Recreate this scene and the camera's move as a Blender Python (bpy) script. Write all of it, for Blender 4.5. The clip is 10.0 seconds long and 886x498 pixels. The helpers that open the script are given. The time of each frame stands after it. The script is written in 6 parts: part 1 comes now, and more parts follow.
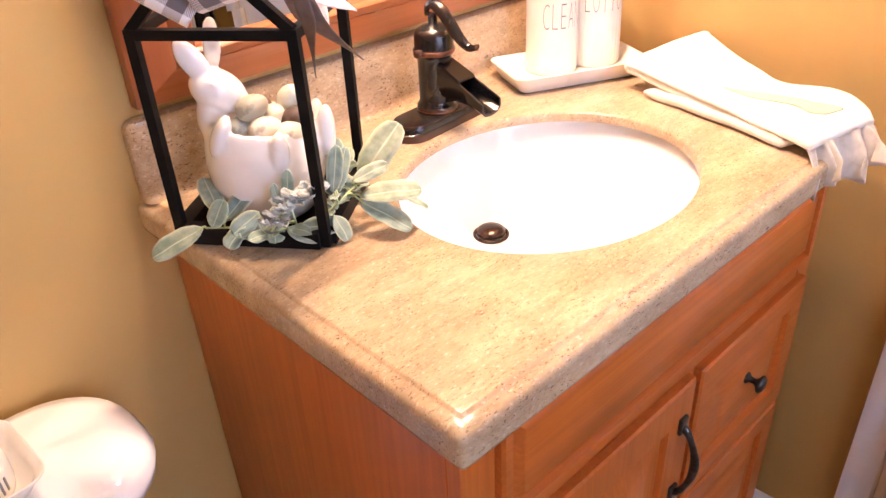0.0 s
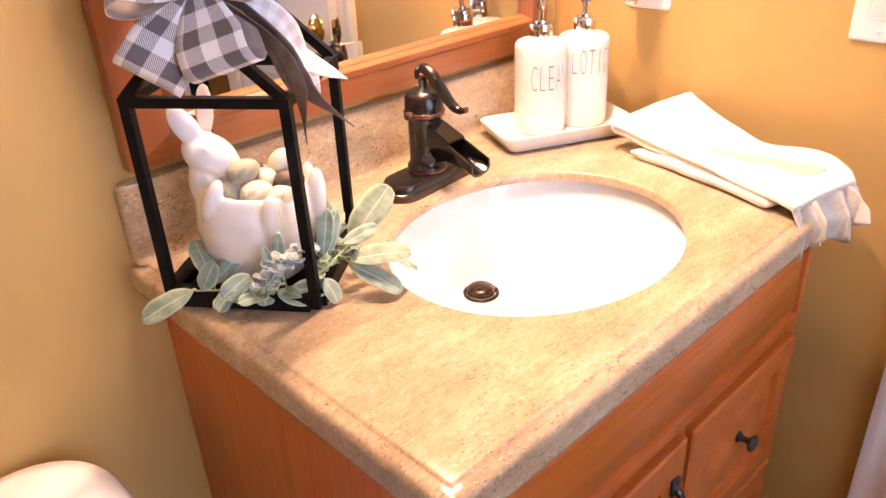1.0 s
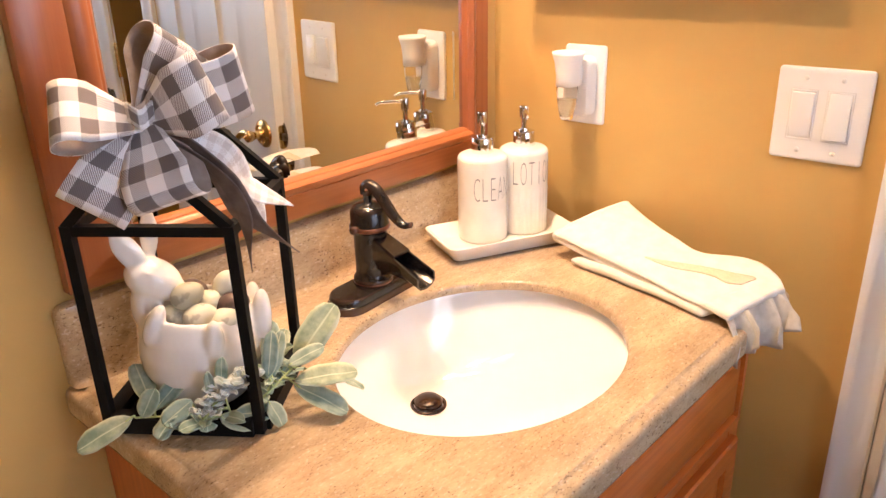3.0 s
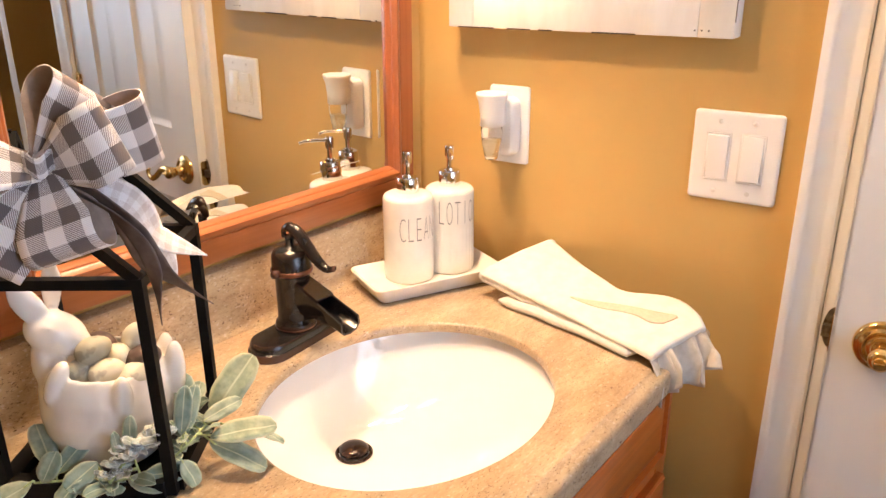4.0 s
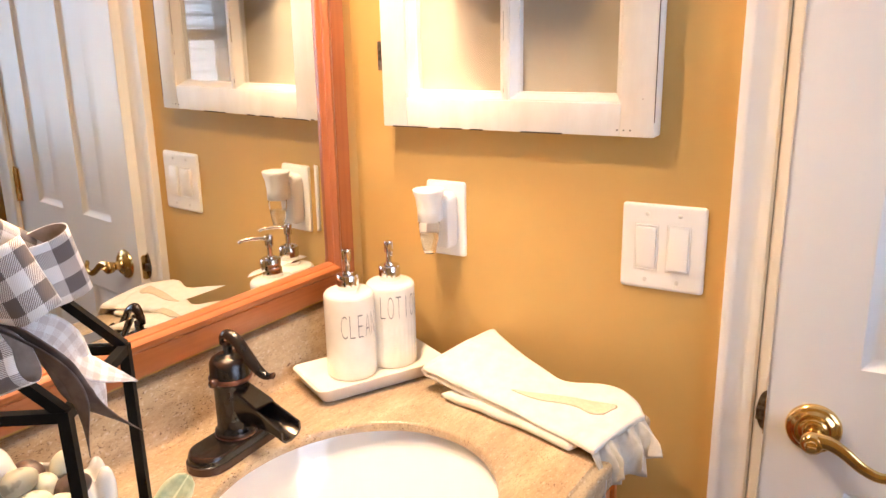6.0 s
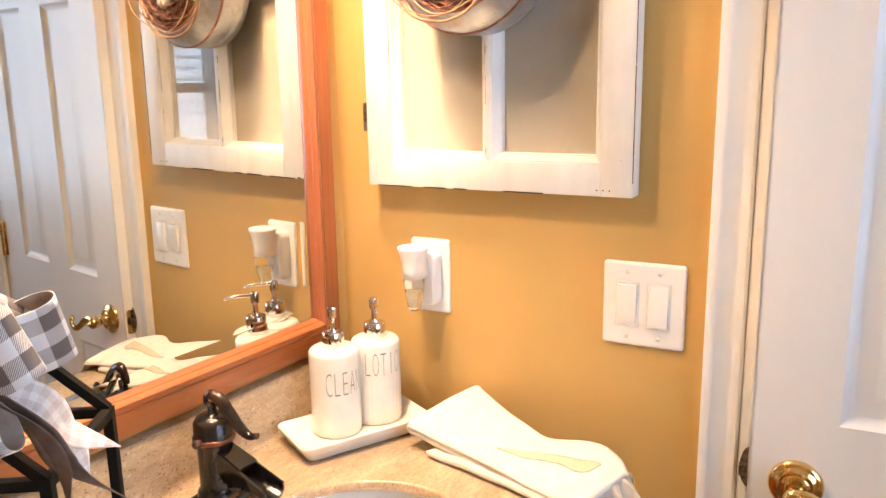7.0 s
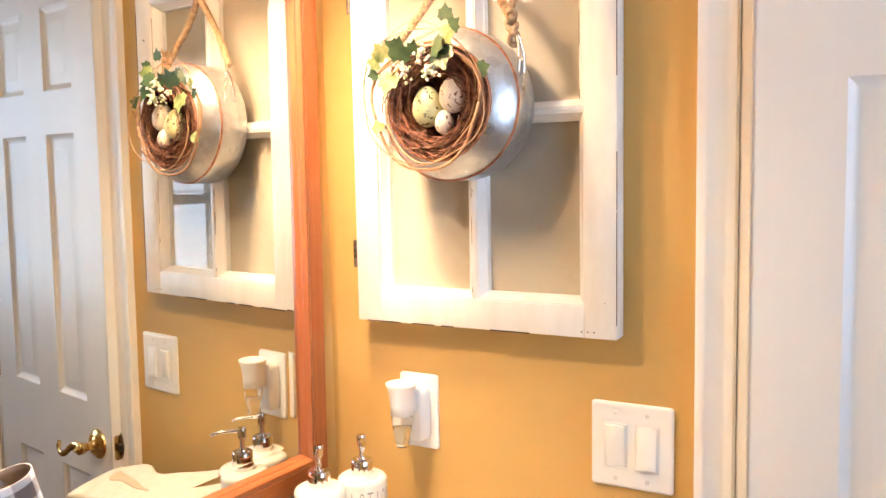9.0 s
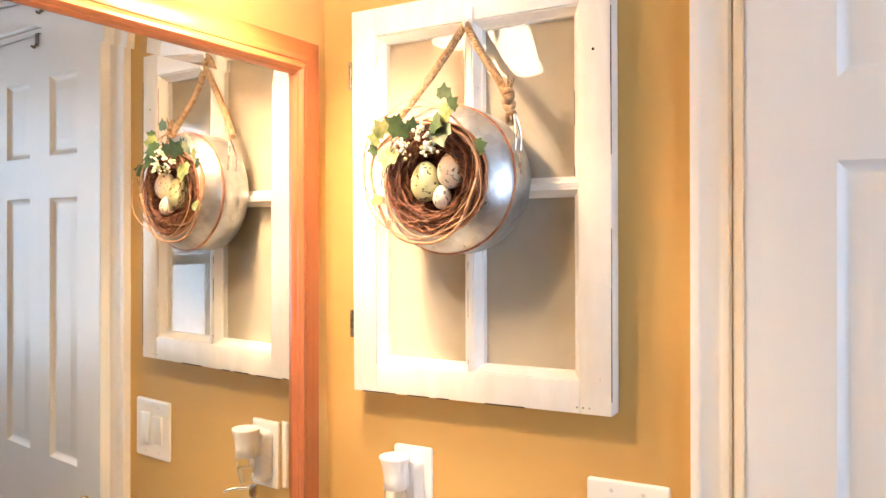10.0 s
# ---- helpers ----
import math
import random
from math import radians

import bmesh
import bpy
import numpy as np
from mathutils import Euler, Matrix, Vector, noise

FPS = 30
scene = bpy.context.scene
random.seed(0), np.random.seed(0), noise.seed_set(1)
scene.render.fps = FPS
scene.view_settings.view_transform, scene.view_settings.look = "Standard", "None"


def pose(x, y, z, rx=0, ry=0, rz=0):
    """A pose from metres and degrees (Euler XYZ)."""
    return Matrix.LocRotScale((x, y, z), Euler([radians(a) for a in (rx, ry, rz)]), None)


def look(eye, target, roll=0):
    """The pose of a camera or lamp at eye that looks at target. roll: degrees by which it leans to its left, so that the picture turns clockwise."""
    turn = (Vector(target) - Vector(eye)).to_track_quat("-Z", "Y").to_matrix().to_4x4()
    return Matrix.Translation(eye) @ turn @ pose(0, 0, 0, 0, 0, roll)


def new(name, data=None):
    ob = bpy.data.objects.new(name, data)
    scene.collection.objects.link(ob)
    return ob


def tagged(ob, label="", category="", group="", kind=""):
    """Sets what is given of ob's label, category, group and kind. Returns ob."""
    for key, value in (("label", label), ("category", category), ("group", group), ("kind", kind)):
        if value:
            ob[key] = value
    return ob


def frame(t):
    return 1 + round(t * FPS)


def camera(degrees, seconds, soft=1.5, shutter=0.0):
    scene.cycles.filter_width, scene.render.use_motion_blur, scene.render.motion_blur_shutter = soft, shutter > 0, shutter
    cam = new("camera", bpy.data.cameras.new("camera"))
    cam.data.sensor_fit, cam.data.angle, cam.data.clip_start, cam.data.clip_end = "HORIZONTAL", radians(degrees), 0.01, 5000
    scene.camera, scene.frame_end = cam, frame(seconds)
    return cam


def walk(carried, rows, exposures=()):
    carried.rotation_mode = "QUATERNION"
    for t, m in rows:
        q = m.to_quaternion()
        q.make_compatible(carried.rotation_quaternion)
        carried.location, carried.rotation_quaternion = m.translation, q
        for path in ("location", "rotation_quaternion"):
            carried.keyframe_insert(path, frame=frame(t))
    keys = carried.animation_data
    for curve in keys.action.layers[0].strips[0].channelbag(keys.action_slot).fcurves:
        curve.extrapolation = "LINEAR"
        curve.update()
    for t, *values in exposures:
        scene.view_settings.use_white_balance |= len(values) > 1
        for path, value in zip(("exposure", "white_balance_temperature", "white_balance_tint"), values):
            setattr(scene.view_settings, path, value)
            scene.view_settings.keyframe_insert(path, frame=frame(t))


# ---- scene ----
cam = camera(59.8, 10.0)
PATH = [
    (0, (-1.061, -0.832, 1.313), (0.074, 0.427, 0.253), -3.1),
    (0.5, (-1.058, -0.835, 1.32), (0.115, 0.436, 0.315), -2.9),
    (1, (-1.056, -0.831, 1.329), (0.141, 0.455, 0.372), -2.7),
    (1.5, (-1.055, -0.831, 1.337), (0.168, 0.46, 0.424), -2.8),
    (2, (-1.052, -0.831, 1.352), (0.203, 0.464, 0.488), -2.7),
    (3.5, (-1.042, -0.829, 1.368), (0.389, 0.37, 0.649), -0.9),
    (4, (-1.026, -0.826, 1.376), (0.468, 0.308, 0.682), -0.3),
    (4.5, (-1.012, -0.823, 1.389), (0.519, 0.272, 0.712), -0.3),
    (5, (-1.012, -0.826, 1.4), (0.555, 0.246, 0.771), -0.3),
    (5.5, (-1.014, -0.832, 1.411), (0.573, 0.236, 0.827), -0.9),
    (6, (-1.012, -0.841, 1.423), (0.595, 0.222, 0.887), -1.2),
    (7.5, (-1.02, -0.856, 1.456), (0.645, 0.191, 1.091), -1.1),
    (8, (-1.009, -0.862, 1.475), (0.664, 0.188, 1.16), -1.2),
    (8.5, (-1.011, -0.868, 1.494), (0.665, 0.195, 1.246), -1.3),
    (9, (-1.011, -0.871, 1.506), (0.672, 0.195, 1.334), -1.1),
    (9.5, (-1.018, -0.875, 1.52), (0.677, 0.184, 1.442), -0.9),
    (10, (-1.015, -0.879, 1.525), (0.677, 0.189, 1.508), -0.3),
]
LIGHT = [(0.0, 1.02, 5330, 31), (2.0, 0.79, 5470, 27), (3.5, 0.45, 5450, 18), (5.5, 0.52, 5330, 16), (8.0, 0.61, 5210, 12), (10.0, 0.56, 5200, 10)]
walk(cam, [(t, look(eye, target, roll)) for t, eye, target, roll in PATH], LIGHT)

# ---- world and lights ----
world = bpy.data.worlds.new("world")
scene.world = world
world.use_nodes = True
wn_ = world.node_tree
sky = wn_.nodes.new("ShaderNodeTexSky")
sky.sky_type, sky.sun_disc, sky.sun_elevation, sky.sun_rotation = "NISHITA", False, radians(40), radians(200)
wn_.links.new(sky.outputs[0], wn_.nodes["Background"].inputs[0])
wn_.nodes["Background"].inputs[1].default_value = 0.10

LAMP_X, LAMP_Y, LAMP_Z = (-0.545, -0.265), -0.162, 1.948


def lamp(name, kind, m, energy, colour, **more):
    data = bpy.data.lights.new(name, kind)
    data.energy, data.color = energy, colour
    ob = new(name, data)
    ob.matrix_world = m
    return ob


for x in LAMP_X:  # bulbs well up inside the bell shades
    ob = lamp("bulb_light", "POINT", pose(x, LAMP_Y, LAMP_Z + 0.018), 21.6, (1.0, 0.69, 0.37))
    ob.data.shadow_soft_size = 0.032

# ---- materials ----


def material(name, colour, rough=0.5, metal=0.0, **more):
    m = bpy.data.materials.new(name)
    m.use_nodes = True
    b = m.node_tree.nodes["Principled BSDF"]
    b.inputs["Base Color"].default_value = (*colour, 1)
    b.inputs["Roughness"].default_value = rough
    b.inputs["Metallic"].default_value = metal
    for key, value in more.items():
        b.inputs[key.replace("_", " ")].default_value = value
    return m


def node(m, kind, **inputs):
    n = m.node_tree.nodes.new(kind)
    for key, value in inputs.items():
        n.inputs[key.replace("_", " ")].default_value = value
    return n


def link(m, a, b):
    m.node_tree.links.new(a, b)


def bsdf(m):
    return m.node_tree.nodes["Principled BSDF"]


def coords(m, scale=(1, 1, 1), kind="Object"):
    tc = m.node_tree.nodes.new("ShaderNodeTexCoord")
    mp = m.node_tree.nodes.new("ShaderNodeMapping")
    mp.inputs["Scale"].default_value = scale
    link(m, tc.outputs[kind], mp.inputs["Vector"])
    return mp.outputs["Vector"]


def ramp(m, fac, stops):
    r = m.node_tree.nodes.new("ShaderNodeValToRGB")
    e = r.color_ramp.elements
    while len(e) < len(stops):
        e.new(0.5)
    for el, (p, c) in zip(e, stops):
        el.position, el.color = p, (*c, 1)
    link(m, fac, r.inputs["Fac"])
    return r.outputs["Color"]


def noise_tex(m, vec, scale, detail=4.0, rough=0.55):
    n = node(m, "ShaderNodeTexNoise", Scale=scale, Detail=detail, Roughness=rough)
    link(m, vec, n.inputs["Vector"])
    return n.outputs["Fac"]


def mix_colour(m, fac, a, b, blend="MIX"):
    n = m.node_tree.nodes.new("ShaderNodeMix")
    n.data_type, n.blend_type = "RGBA", blend
    for value, slot in ((fac, 0), (a, 6), (b, 7)):
        if hasattr(value, "is_linked"):
            link(m, value, n.inputs[slot])
        elif slot == 0:
            n.inputs[slot].default_value = value
        else:
            n.inputs[slot].default_value = (*value, 1)
    return n.outputs[2]


def bump(m, height, strength=0.2, distance=0.002):
    n = node(m, "ShaderNodeBump", Strength=strength, Distance=distance)
    link(m, height, n.inputs["Height"])
    link(m, n.outputs["Normal"], bsdf(m).inputs["Normal"])


def varied(m, dark, light, scale, spread=(0.35, 0.65), bump_scale=0.0, bump_strength=0.15, bump_distance=0.001, stretch=(1, 1, 1)):
    """Two-colour noise over the base colour, with an optional finer bump."""
    vec = coords(m, stretch)
    link(m, ramp(m, noise_tex(m, vec, scale), [(spread[0], dark), (spread[1], light)]), bsdf(m).inputs["Base Color"])
    if bump_scale:
        bump(m, noise_tex(m, vec, bump_scale, 3.0), bump_strength, bump_distance)
    return m


wall_paint = varied(material("wall_paint", (0.5, 0.3, 0.1), 0.62), (0.535, 0.340, 0.095), (0.567, 0.368, 0.109), 3.0, bump_scale=260, bump_strength=0.12, bump_distance=0.0008)
ceiling_paint = varied(material("ceiling_paint", (0.8, 0.78, 0.74), 0.8), (0.76, 0.74, 0.70), (0.80, 0.78, 0.74), 4, bump_scale=150)
trim_paint = varied(material("trim_paint", (0.8, 0.78, 0.75), 0.35), (0.77, 0.75, 0.72), (0.82, 0.80, 0.77), 5, bump_scale=70, bump_strength=0.05)
door_paint = varied(material("door_paint", (0.76, 0.745, 0.72), 0.38), (0.775, 0.760, 0.742), (0.81, 0.795, 0.777), 6, bump_scale=120, bump_strength=0.10, stretch=(1, 1, 0.05))
plate_white = material("plate_white", (0.82, 0.81, 0.79), 0.28)
porcelain = material("porcelain", (0.91, 0.89, 0.86), 0.07, Coat_Weight=0.5)
ceramic = varied(material("ceramic", (0.8, 0.77, 0.7), 0.22), (0.775, 0.735, 0.650), (0.825, 0.790, 0.710), 30, bump_scale=60, bump_strength=0.04)
bisque = varied(material("bisque_glaze", (0.82, 0.78, 0.72), 0.10), (0.80, 0.75, 0.68), (0.84, 0.81, 0.76), 18, bump_scale=40, bump_strength=0.05)
floor_tile = varied(material("floor_tile", (0.4, 0.32, 0.24), 0.35), (0.23, 0.17, 0.12), (0.30, 0.235, 0.17), 9)
chrome = material("chrome", (0.75, 0.74, 0.73), 0.10, 1.0)
brass = varied(material("brass", (0.8, 0.55, 0.2), 0.16, 1.0), (0.74, 0.50, 0.17), (0.83, 0.60, 0.25), 40)
pull_iron = varied(material("hammered_iron", (0.05, 0.05, 0.052), 0.34, 0.7), (0.035, 0.035, 0.037), (0.085, 0.084, 0.082), 90, bump_scale=160, bump_strength=0.3, bump_distance=0.0008)
black_iron = varied(material("black_iron", (0.006, 0.006, 0.006), 0.55, Specular_IOR_Level=0.12), (0.004, 0.004, 0.004), (0.008, 0.0075, 0.007), 40, bump_scale=180, bump_strength=0.08)
drain_black = varied(material("drain_bronze", (0.03, 0.015, 0.009), 0.22, 0.4), (0.022, 0.011, 0.007), (0.050, 0.024, 0.014), 60)
bare_wood = varied(material("bare_wood", (0.07, 0.05, 0.035), 0.8), (0.045, 0.032, 0.022), (0.11, 0.08, 0.055), 200)
gap_grey = material("gap_grey", (0.62, 0.60, 0.57), 0.6)
ink = material("ink", (0.20, 0.19, 0.18), 0.6)
hinge_steel = varied(material("hinge_steel", (0.2, 0.17, 0.13), 0.4, 0.9), (0.10, 0.08, 0.06), (0.28, 0.24, 0.18), 120)
screw_steel = material("screw_white", (0.70, 0.68, 0.65), 0.3)
dark_gap = material("dark_gap", (0.02, 0.017, 0.014), 0.9)
bottle_glass = material("bottle_glass", (1.0, 0.99, 0.96), 0.03, Transmission_Weight=1.0, IOR=1.15)
glass = material("glass", (1, 1, 1), 0.02, Transmission_Weight=1.0, IOR=1.38)
mirror_glass = material("mirror_glass", (0.70, 0.695, 0.65), 0.012, 1.0)


def oil_rubbed():
    m = material("oil_rubbed_bronze", (0.02, 0.016, 0.013), 0.22, 0.0, Specular_IOR_Level=0.4)
    vec = coords(m)
    geo = m.node_tree.nodes.new("ShaderNodeNewGeometry")
    wear = ramp(m, geo.outputs["Pointiness"], [(0.53, (0, 0, 0)), (0.60, (1, 1, 1))])
    base = ramp(m, noise_tex(m, vec, 45), [(0.35, (0.009, 0.008, 0.007)), (0.7, (0.018, 0.014, 0.012))])
    link(m, mix_colour(m, wear, base, (0.085, 0.036, 0.02)), bsdf(m).inputs["Base Color"])
    return m


bronze = oil_rubbed()
worn_copper = varied(material("worn_copper", (0.12, 0.045, 0.022), 0.30, 0.6), (0.050, 0.020, 0.012), (0.20, 0.075, 0.036), 70)
spout_bronze = varied(material("dark_bronze", (0.01, 0.009, 0.008), 0.20, Specular_IOR_Level=0.4), (0.007, 0.006, 0.0055), (0.014, 0.011, 0.010), 45)


def stone():
    """Cast beige stone, streaked along x, with clustered brown flecks and paler grains."""
    m = material("beige_stone", (0.5, 0.4, 0.28), 0.17, Specular_IOR_Level=0.55)
    vec = coords(m)
    swirl = ramp(m, noise_tex(m, coords(m, (0.6, 1.5, 1.2)), 9, 6, 0.68), [(0.30, (0.325, 0.230, 0.138)), (0.47, (0.445, 0.330, 0.195)), (0.68, (0.595, 0.462, 0.290))])
    middle = ramp(m, noise_tex(m, coords(m, (0.55, 1.5, 1.3)), 105, 6, 0.78), [(0.36, (0.80, 0.76, 0.73)), (0.52, (1, 1, 1))])
    c0 = mix_colour(m, 0.9, swirl, middle, "MULTIPLY")
    flecks = ramp(m, noise_tex(m, coords(m, (0.6, 1.4, 1.2)), 330, 3, 0.7), [(0.374, (1, 1, 1)), (0.400, (0, 0, 0))])
    coarse = ramp(m, noise_tex(m, coords(m, (0.55, 1.5, 1.2)), 150, 4, 0.72), [(0.322, (1, 1, 1)), (0.342, (0, 0, 0))])
    light = ramp(m, noise_tex(m, coords(m, (0.7, 1.4, 1.2)), 240, 2, 0.6), [(0.59, (0, 0, 0)), (0.69, (0.6, 0.6, 0.6))])
    patch = ramp(m, noise_tex(m, vec, 20, 3, 0.6), [(0.40, (0.20, 0.20, 0.20)), (0.58, (1, 1, 1))])
    c1 = mix_colour(m, mix_colour(m, 1.0, flecks, patch, "MULTIPLY"), c0, (0.150, 0.090, 0.056))
    c2 = mix_colour(m, coarse, c1, (0.165, 0.098, 0.060))
    link(m, mix_colour(m, light, c2, (0.64, 0.535, 0.42)), bsdf(m).inputs["Base Color"])
    return m


countertop_stone = stone()


def wood(name, dark, light, axis, rough=0.36):
    m = material(name, light, rough)
    stretch = {"x": (0.6, 22, 22), "y": (22, 0.6, 22), "z": (22, 22, 0.6)}[axis]
    vec = coords(m, stretch)
    grain = noise_tex(m, vec, 6.0, 6, 0.6)
    broad = noise_tex(m, coords(m), 4.0, 3)
    c = ramp(m, grain, [(0.22, dark), (0.78, light)])
    tint = ramp(m, broad, [(0.35, (0.86, 0.84, 0.82)), (0.65, (1.0, 1.0, 1.0))])
    link(m, mix_colour(m, 1.0, c, tint, "MULTIPLY"), bsdf(m).inputs["Base Color"])
    bump(m, grain, 0.06, 0.0006)
    bsdf(m).inputs["Coat Weight"].default_value = 0.14
    bsdf(m).inputs["Coat Roughness"].default_value = 0.2
    return m


maple_x = wood("stained_maple_across", (0.44, 0.106, 0.012), (0.66, 0.190, 0.024), "x", 0.32)
maple_z = wood("stained_maple_upright", (0.43, 0.104, 0.012), (0.64, 0.184, 0.024), "z", 0.32)
mirror_wood_x = wood("mirror_wood_across", (0.37, 0.110, 0.028), (0.49, 0.167, 0.044), "x", 0.34)
mirror_wood_z = wood("mirror_wood_upright", (0.33, 0.098, 0.030), (0.44, 0.150, 0.046), "z", 0.34)


def chipped():
    m = material("chipped_white_paint", (0.8, 0.77, 0.72), 0.42)
    vec = coords(m)
    spots = ramp(m, noise_tex(m, vec, 95, 3, 0.6), [(0.735, (0, 0, 0)), (0.75, (1, 1, 1))])
    streak = ramp(m, noise_tex(m, coords(m, (1, 1, 0.25)), 26, 5, 0.6), [(0.36, (0.93, 0.92, 0.90)), (0.6, (1, 1, 1))])
    base = ramp(m, noise_tex(m, vec, 8), [(0.35, (0.77, 0.74, 0.69)), (0.65, (0.83, 0.81, 0.775))])
    col = mix_colour(m, 1.0, base, streak, "MULTIPLY")
    link(m, mix_colour(m, spots, col, (0.30, 0.22, 0.16)), bsdf(m).inputs["Base Color"])
    bump(m, noise_tex(m, coords(m, (1, 1, 0.5)), 70, 5), 0.16, 0.0010)
    return m


old_paint = chipped()


def gingham(name, white, mid, dark):
    """Woven buffalo check laid along the ribbon by its UV map, one check a unit."""
    m = material(name, white, 0.75)
    uv = m.node_tree.nodes.new("ShaderNodeUVMap")
    sep = m.node_tree.nodes.new("ShaderNodeSeparateXYZ")
    link(m, uv.outputs["UV"], sep.inputs[0])

    def stripe(out):
        w = m.node_tree.nodes.new("ShaderNodeMath")
        w.operation = "PINGPONG"
        w.inputs[1].default_value = 1.0
        link(m, out, w.inputs[0])
        g = m.node_tree.nodes.new("ShaderNodeMath")
        g.operation = "GREATER_THAN"
        g.inputs[1].default_value = 0.5
        link(m, w.outputs[0], g.inputs[0])
        return g.outputs[0]

    a, b = stripe(sep.outputs[0]), stripe(sep.outputs[1])
    weave = node(m, "ShaderNodeTexWave", Scale=4.3, Distortion=0.5)
    weave.wave_type, weave.bands_direction = "BANDS", "DIAGONAL"
    link(m, uv.outputs["UV"], weave.inputs["Vector"])
    hatch = mix_colour(m, 0.62, mid, ramp(m, weave.outputs["Fac"], [(0.38, dark), (0.62, white)]))
    one = mix_colour(m, a, white, hatch)
    two = mix_colour(m, a, hatch, dark)
    col = mix_colour(m, b, one, two)
    shade = ramp(m, weave.outputs["Fac"], [(0.0, (0.89, 0.88, 0.87)), (1.0, (1.0, 1.0, 1.0))])
    link(m, mix_colour(m, 1.0, col, shade, "MULTIPLY"), bsdf(m).inputs["Base Color"])
    bump(m, weave.outputs["Fac"], 0.25, 0.0005)
    return m


check_ribbon = gingham("checked_ribbon", (0.88, 0.86, 0.84), (0.47, 0.42, 0.395), (0.155, 0.130, 0.125))
pale_check = gingham("pale_checked_ribbon", (0.92, 0.89, 0.86), (0.82, 0.76, 0.71), (0.70, 0.62, 0.57))
ribbon_back = varied(material("ribbon_back", (0.4, 0.31, 0.24), 0.75), (0.25, 0.185, 0.145), (0.36, 0.275, 0.215), 60, bump_scale=500)
taupe_ribbon = varied(material("taupe_ribbon", (0.2, 0.15, 0.13), 0.7), (0.11, 0.078, 0.065), (0.175, 0.130, 0.110), 60, bump_scale=400)
towel_cloth = varied(material("towel_cloth", (0.8, 0.74, 0.63), 0.9), (0.77, 0.72, 0.62), (0.82, 0.78, 0.70), 60, bump_scale=700, bump_strength=0.5, bump_distance=0.0015)
linen = varied(material("linen_cloth", (0.6, 0.57, 0.52), 0.9), (0.50, 0.445, 0.365), (0.59, 0.535, 0.455), 80, bump_scale=600, bump_strength=0.35)
applique_cloth = varied(material("applique_cloth", (0.56, 0.45, 0.34), 0.9), (0.58, 0.495, 0.345), (0.65, 0.565, 0.415), 200, bump_scale=800)


def lambs_ear(name, dark, pale, rib):
    """Felted leaf with a pale midrib and rim, by its UV map (along, across)."""
    m = material(name, dark, 0.75)
    vec = coords(m)
    uv = m.node_tree.nodes.new("ShaderNodeUVMap")
    sep = m.node_tree.nodes.new("ShaderNodeSeparateXYZ")
    link(m, uv.outputs["UV"], sep.inputs[0])
    base = ramp(m, noise_tex(m, vec, 70), [(0.35, dark), (0.65, pale)])
    line = ramp(m, sep.outputs[1], [(0.0, (0.75, 0.75, 0.75)), (0.13, (0, 0, 0)), (0.455, (0, 0, 0)), (0.49, (0.8, 0.8, 0.8)), (0.51, (0.8, 0.8, 0.8)), (0.545, (0, 0, 0)), (0.87, (0, 0, 0)), (1.0, (0.75, 0.75, 0.75))])
    each = m.node_tree.nodes.new("ShaderNodeObjectInfo")
    hue = ramp(m, each.outputs["Random"], [(0.0, (0.78, 0.86, 0.90)), (0.5, (1.0, 1.0, 0.96)), (1.0, (1.10, 1.04, 0.86))])
    base = mix_colour(m, 1.0, base, hue, "MULTIPLY")
    link(m, mix_colour(m, line, base, rib), bsdf(m).inputs["Base Color"])
    bump(m, noise_tex(m, vec, 350), 0.25, 0.0008)
    return m


sage_leaf = lambs_ear("sage_leaf", (0.185, 0.255, 0.200), (0.345, 0.405, 0.325), (0.56, 0.60, 0.42))
frost_leaf = lambs_ear("frosted_leaf", (0.31, 0.37, 0.345), (0.60, 0.62, 0.59), (0.76, 0.76, 0.73))
sage_stem = material("sage_stem", (0.42, 0.50, 0.22), 0.6)
twig = varied(material("twig", (0.1, 0.05, 0.03), 0.75), (0.050, 0.018, 0.010), (0.30, 0.120, 0.058), 120)
vine = varied(material("vine", (0.3, 0.18, 0.1), 0.65), (0.26, 0.135, 0.065), (0.47, 0.29, 0.155), 40)
ivy_green = varied(material("ivy_green", (0.05, 0.1, 0.03), 0.5), (0.018, 0.045, 0.014), (0.055, 0.10, 0.03), 40)
ivy_lime = varied(material("ivy_lime", (0.3, 0.34, 0.1), 0.45), (0.085, 0.135, 0.03), (0.38, 0.39, 0.15), 45)
berry_white = material("berry_white", (0.66, 0.62, 0.52), 0.45)
berry_pink = material("berry_pink", (0.62, 0.40, 0.34), 0.4)
berry_green = material("berry_green", (0.46, 0.50, 0.27), 0.4)
jute = varied(material("jute_rope", (0.5, 0.36, 0.2), 0.9), (0.27, 0.165, 0.075), (0.48, 0.34, 0.19), 160, bump_scale=420, bump_strength=0.4)


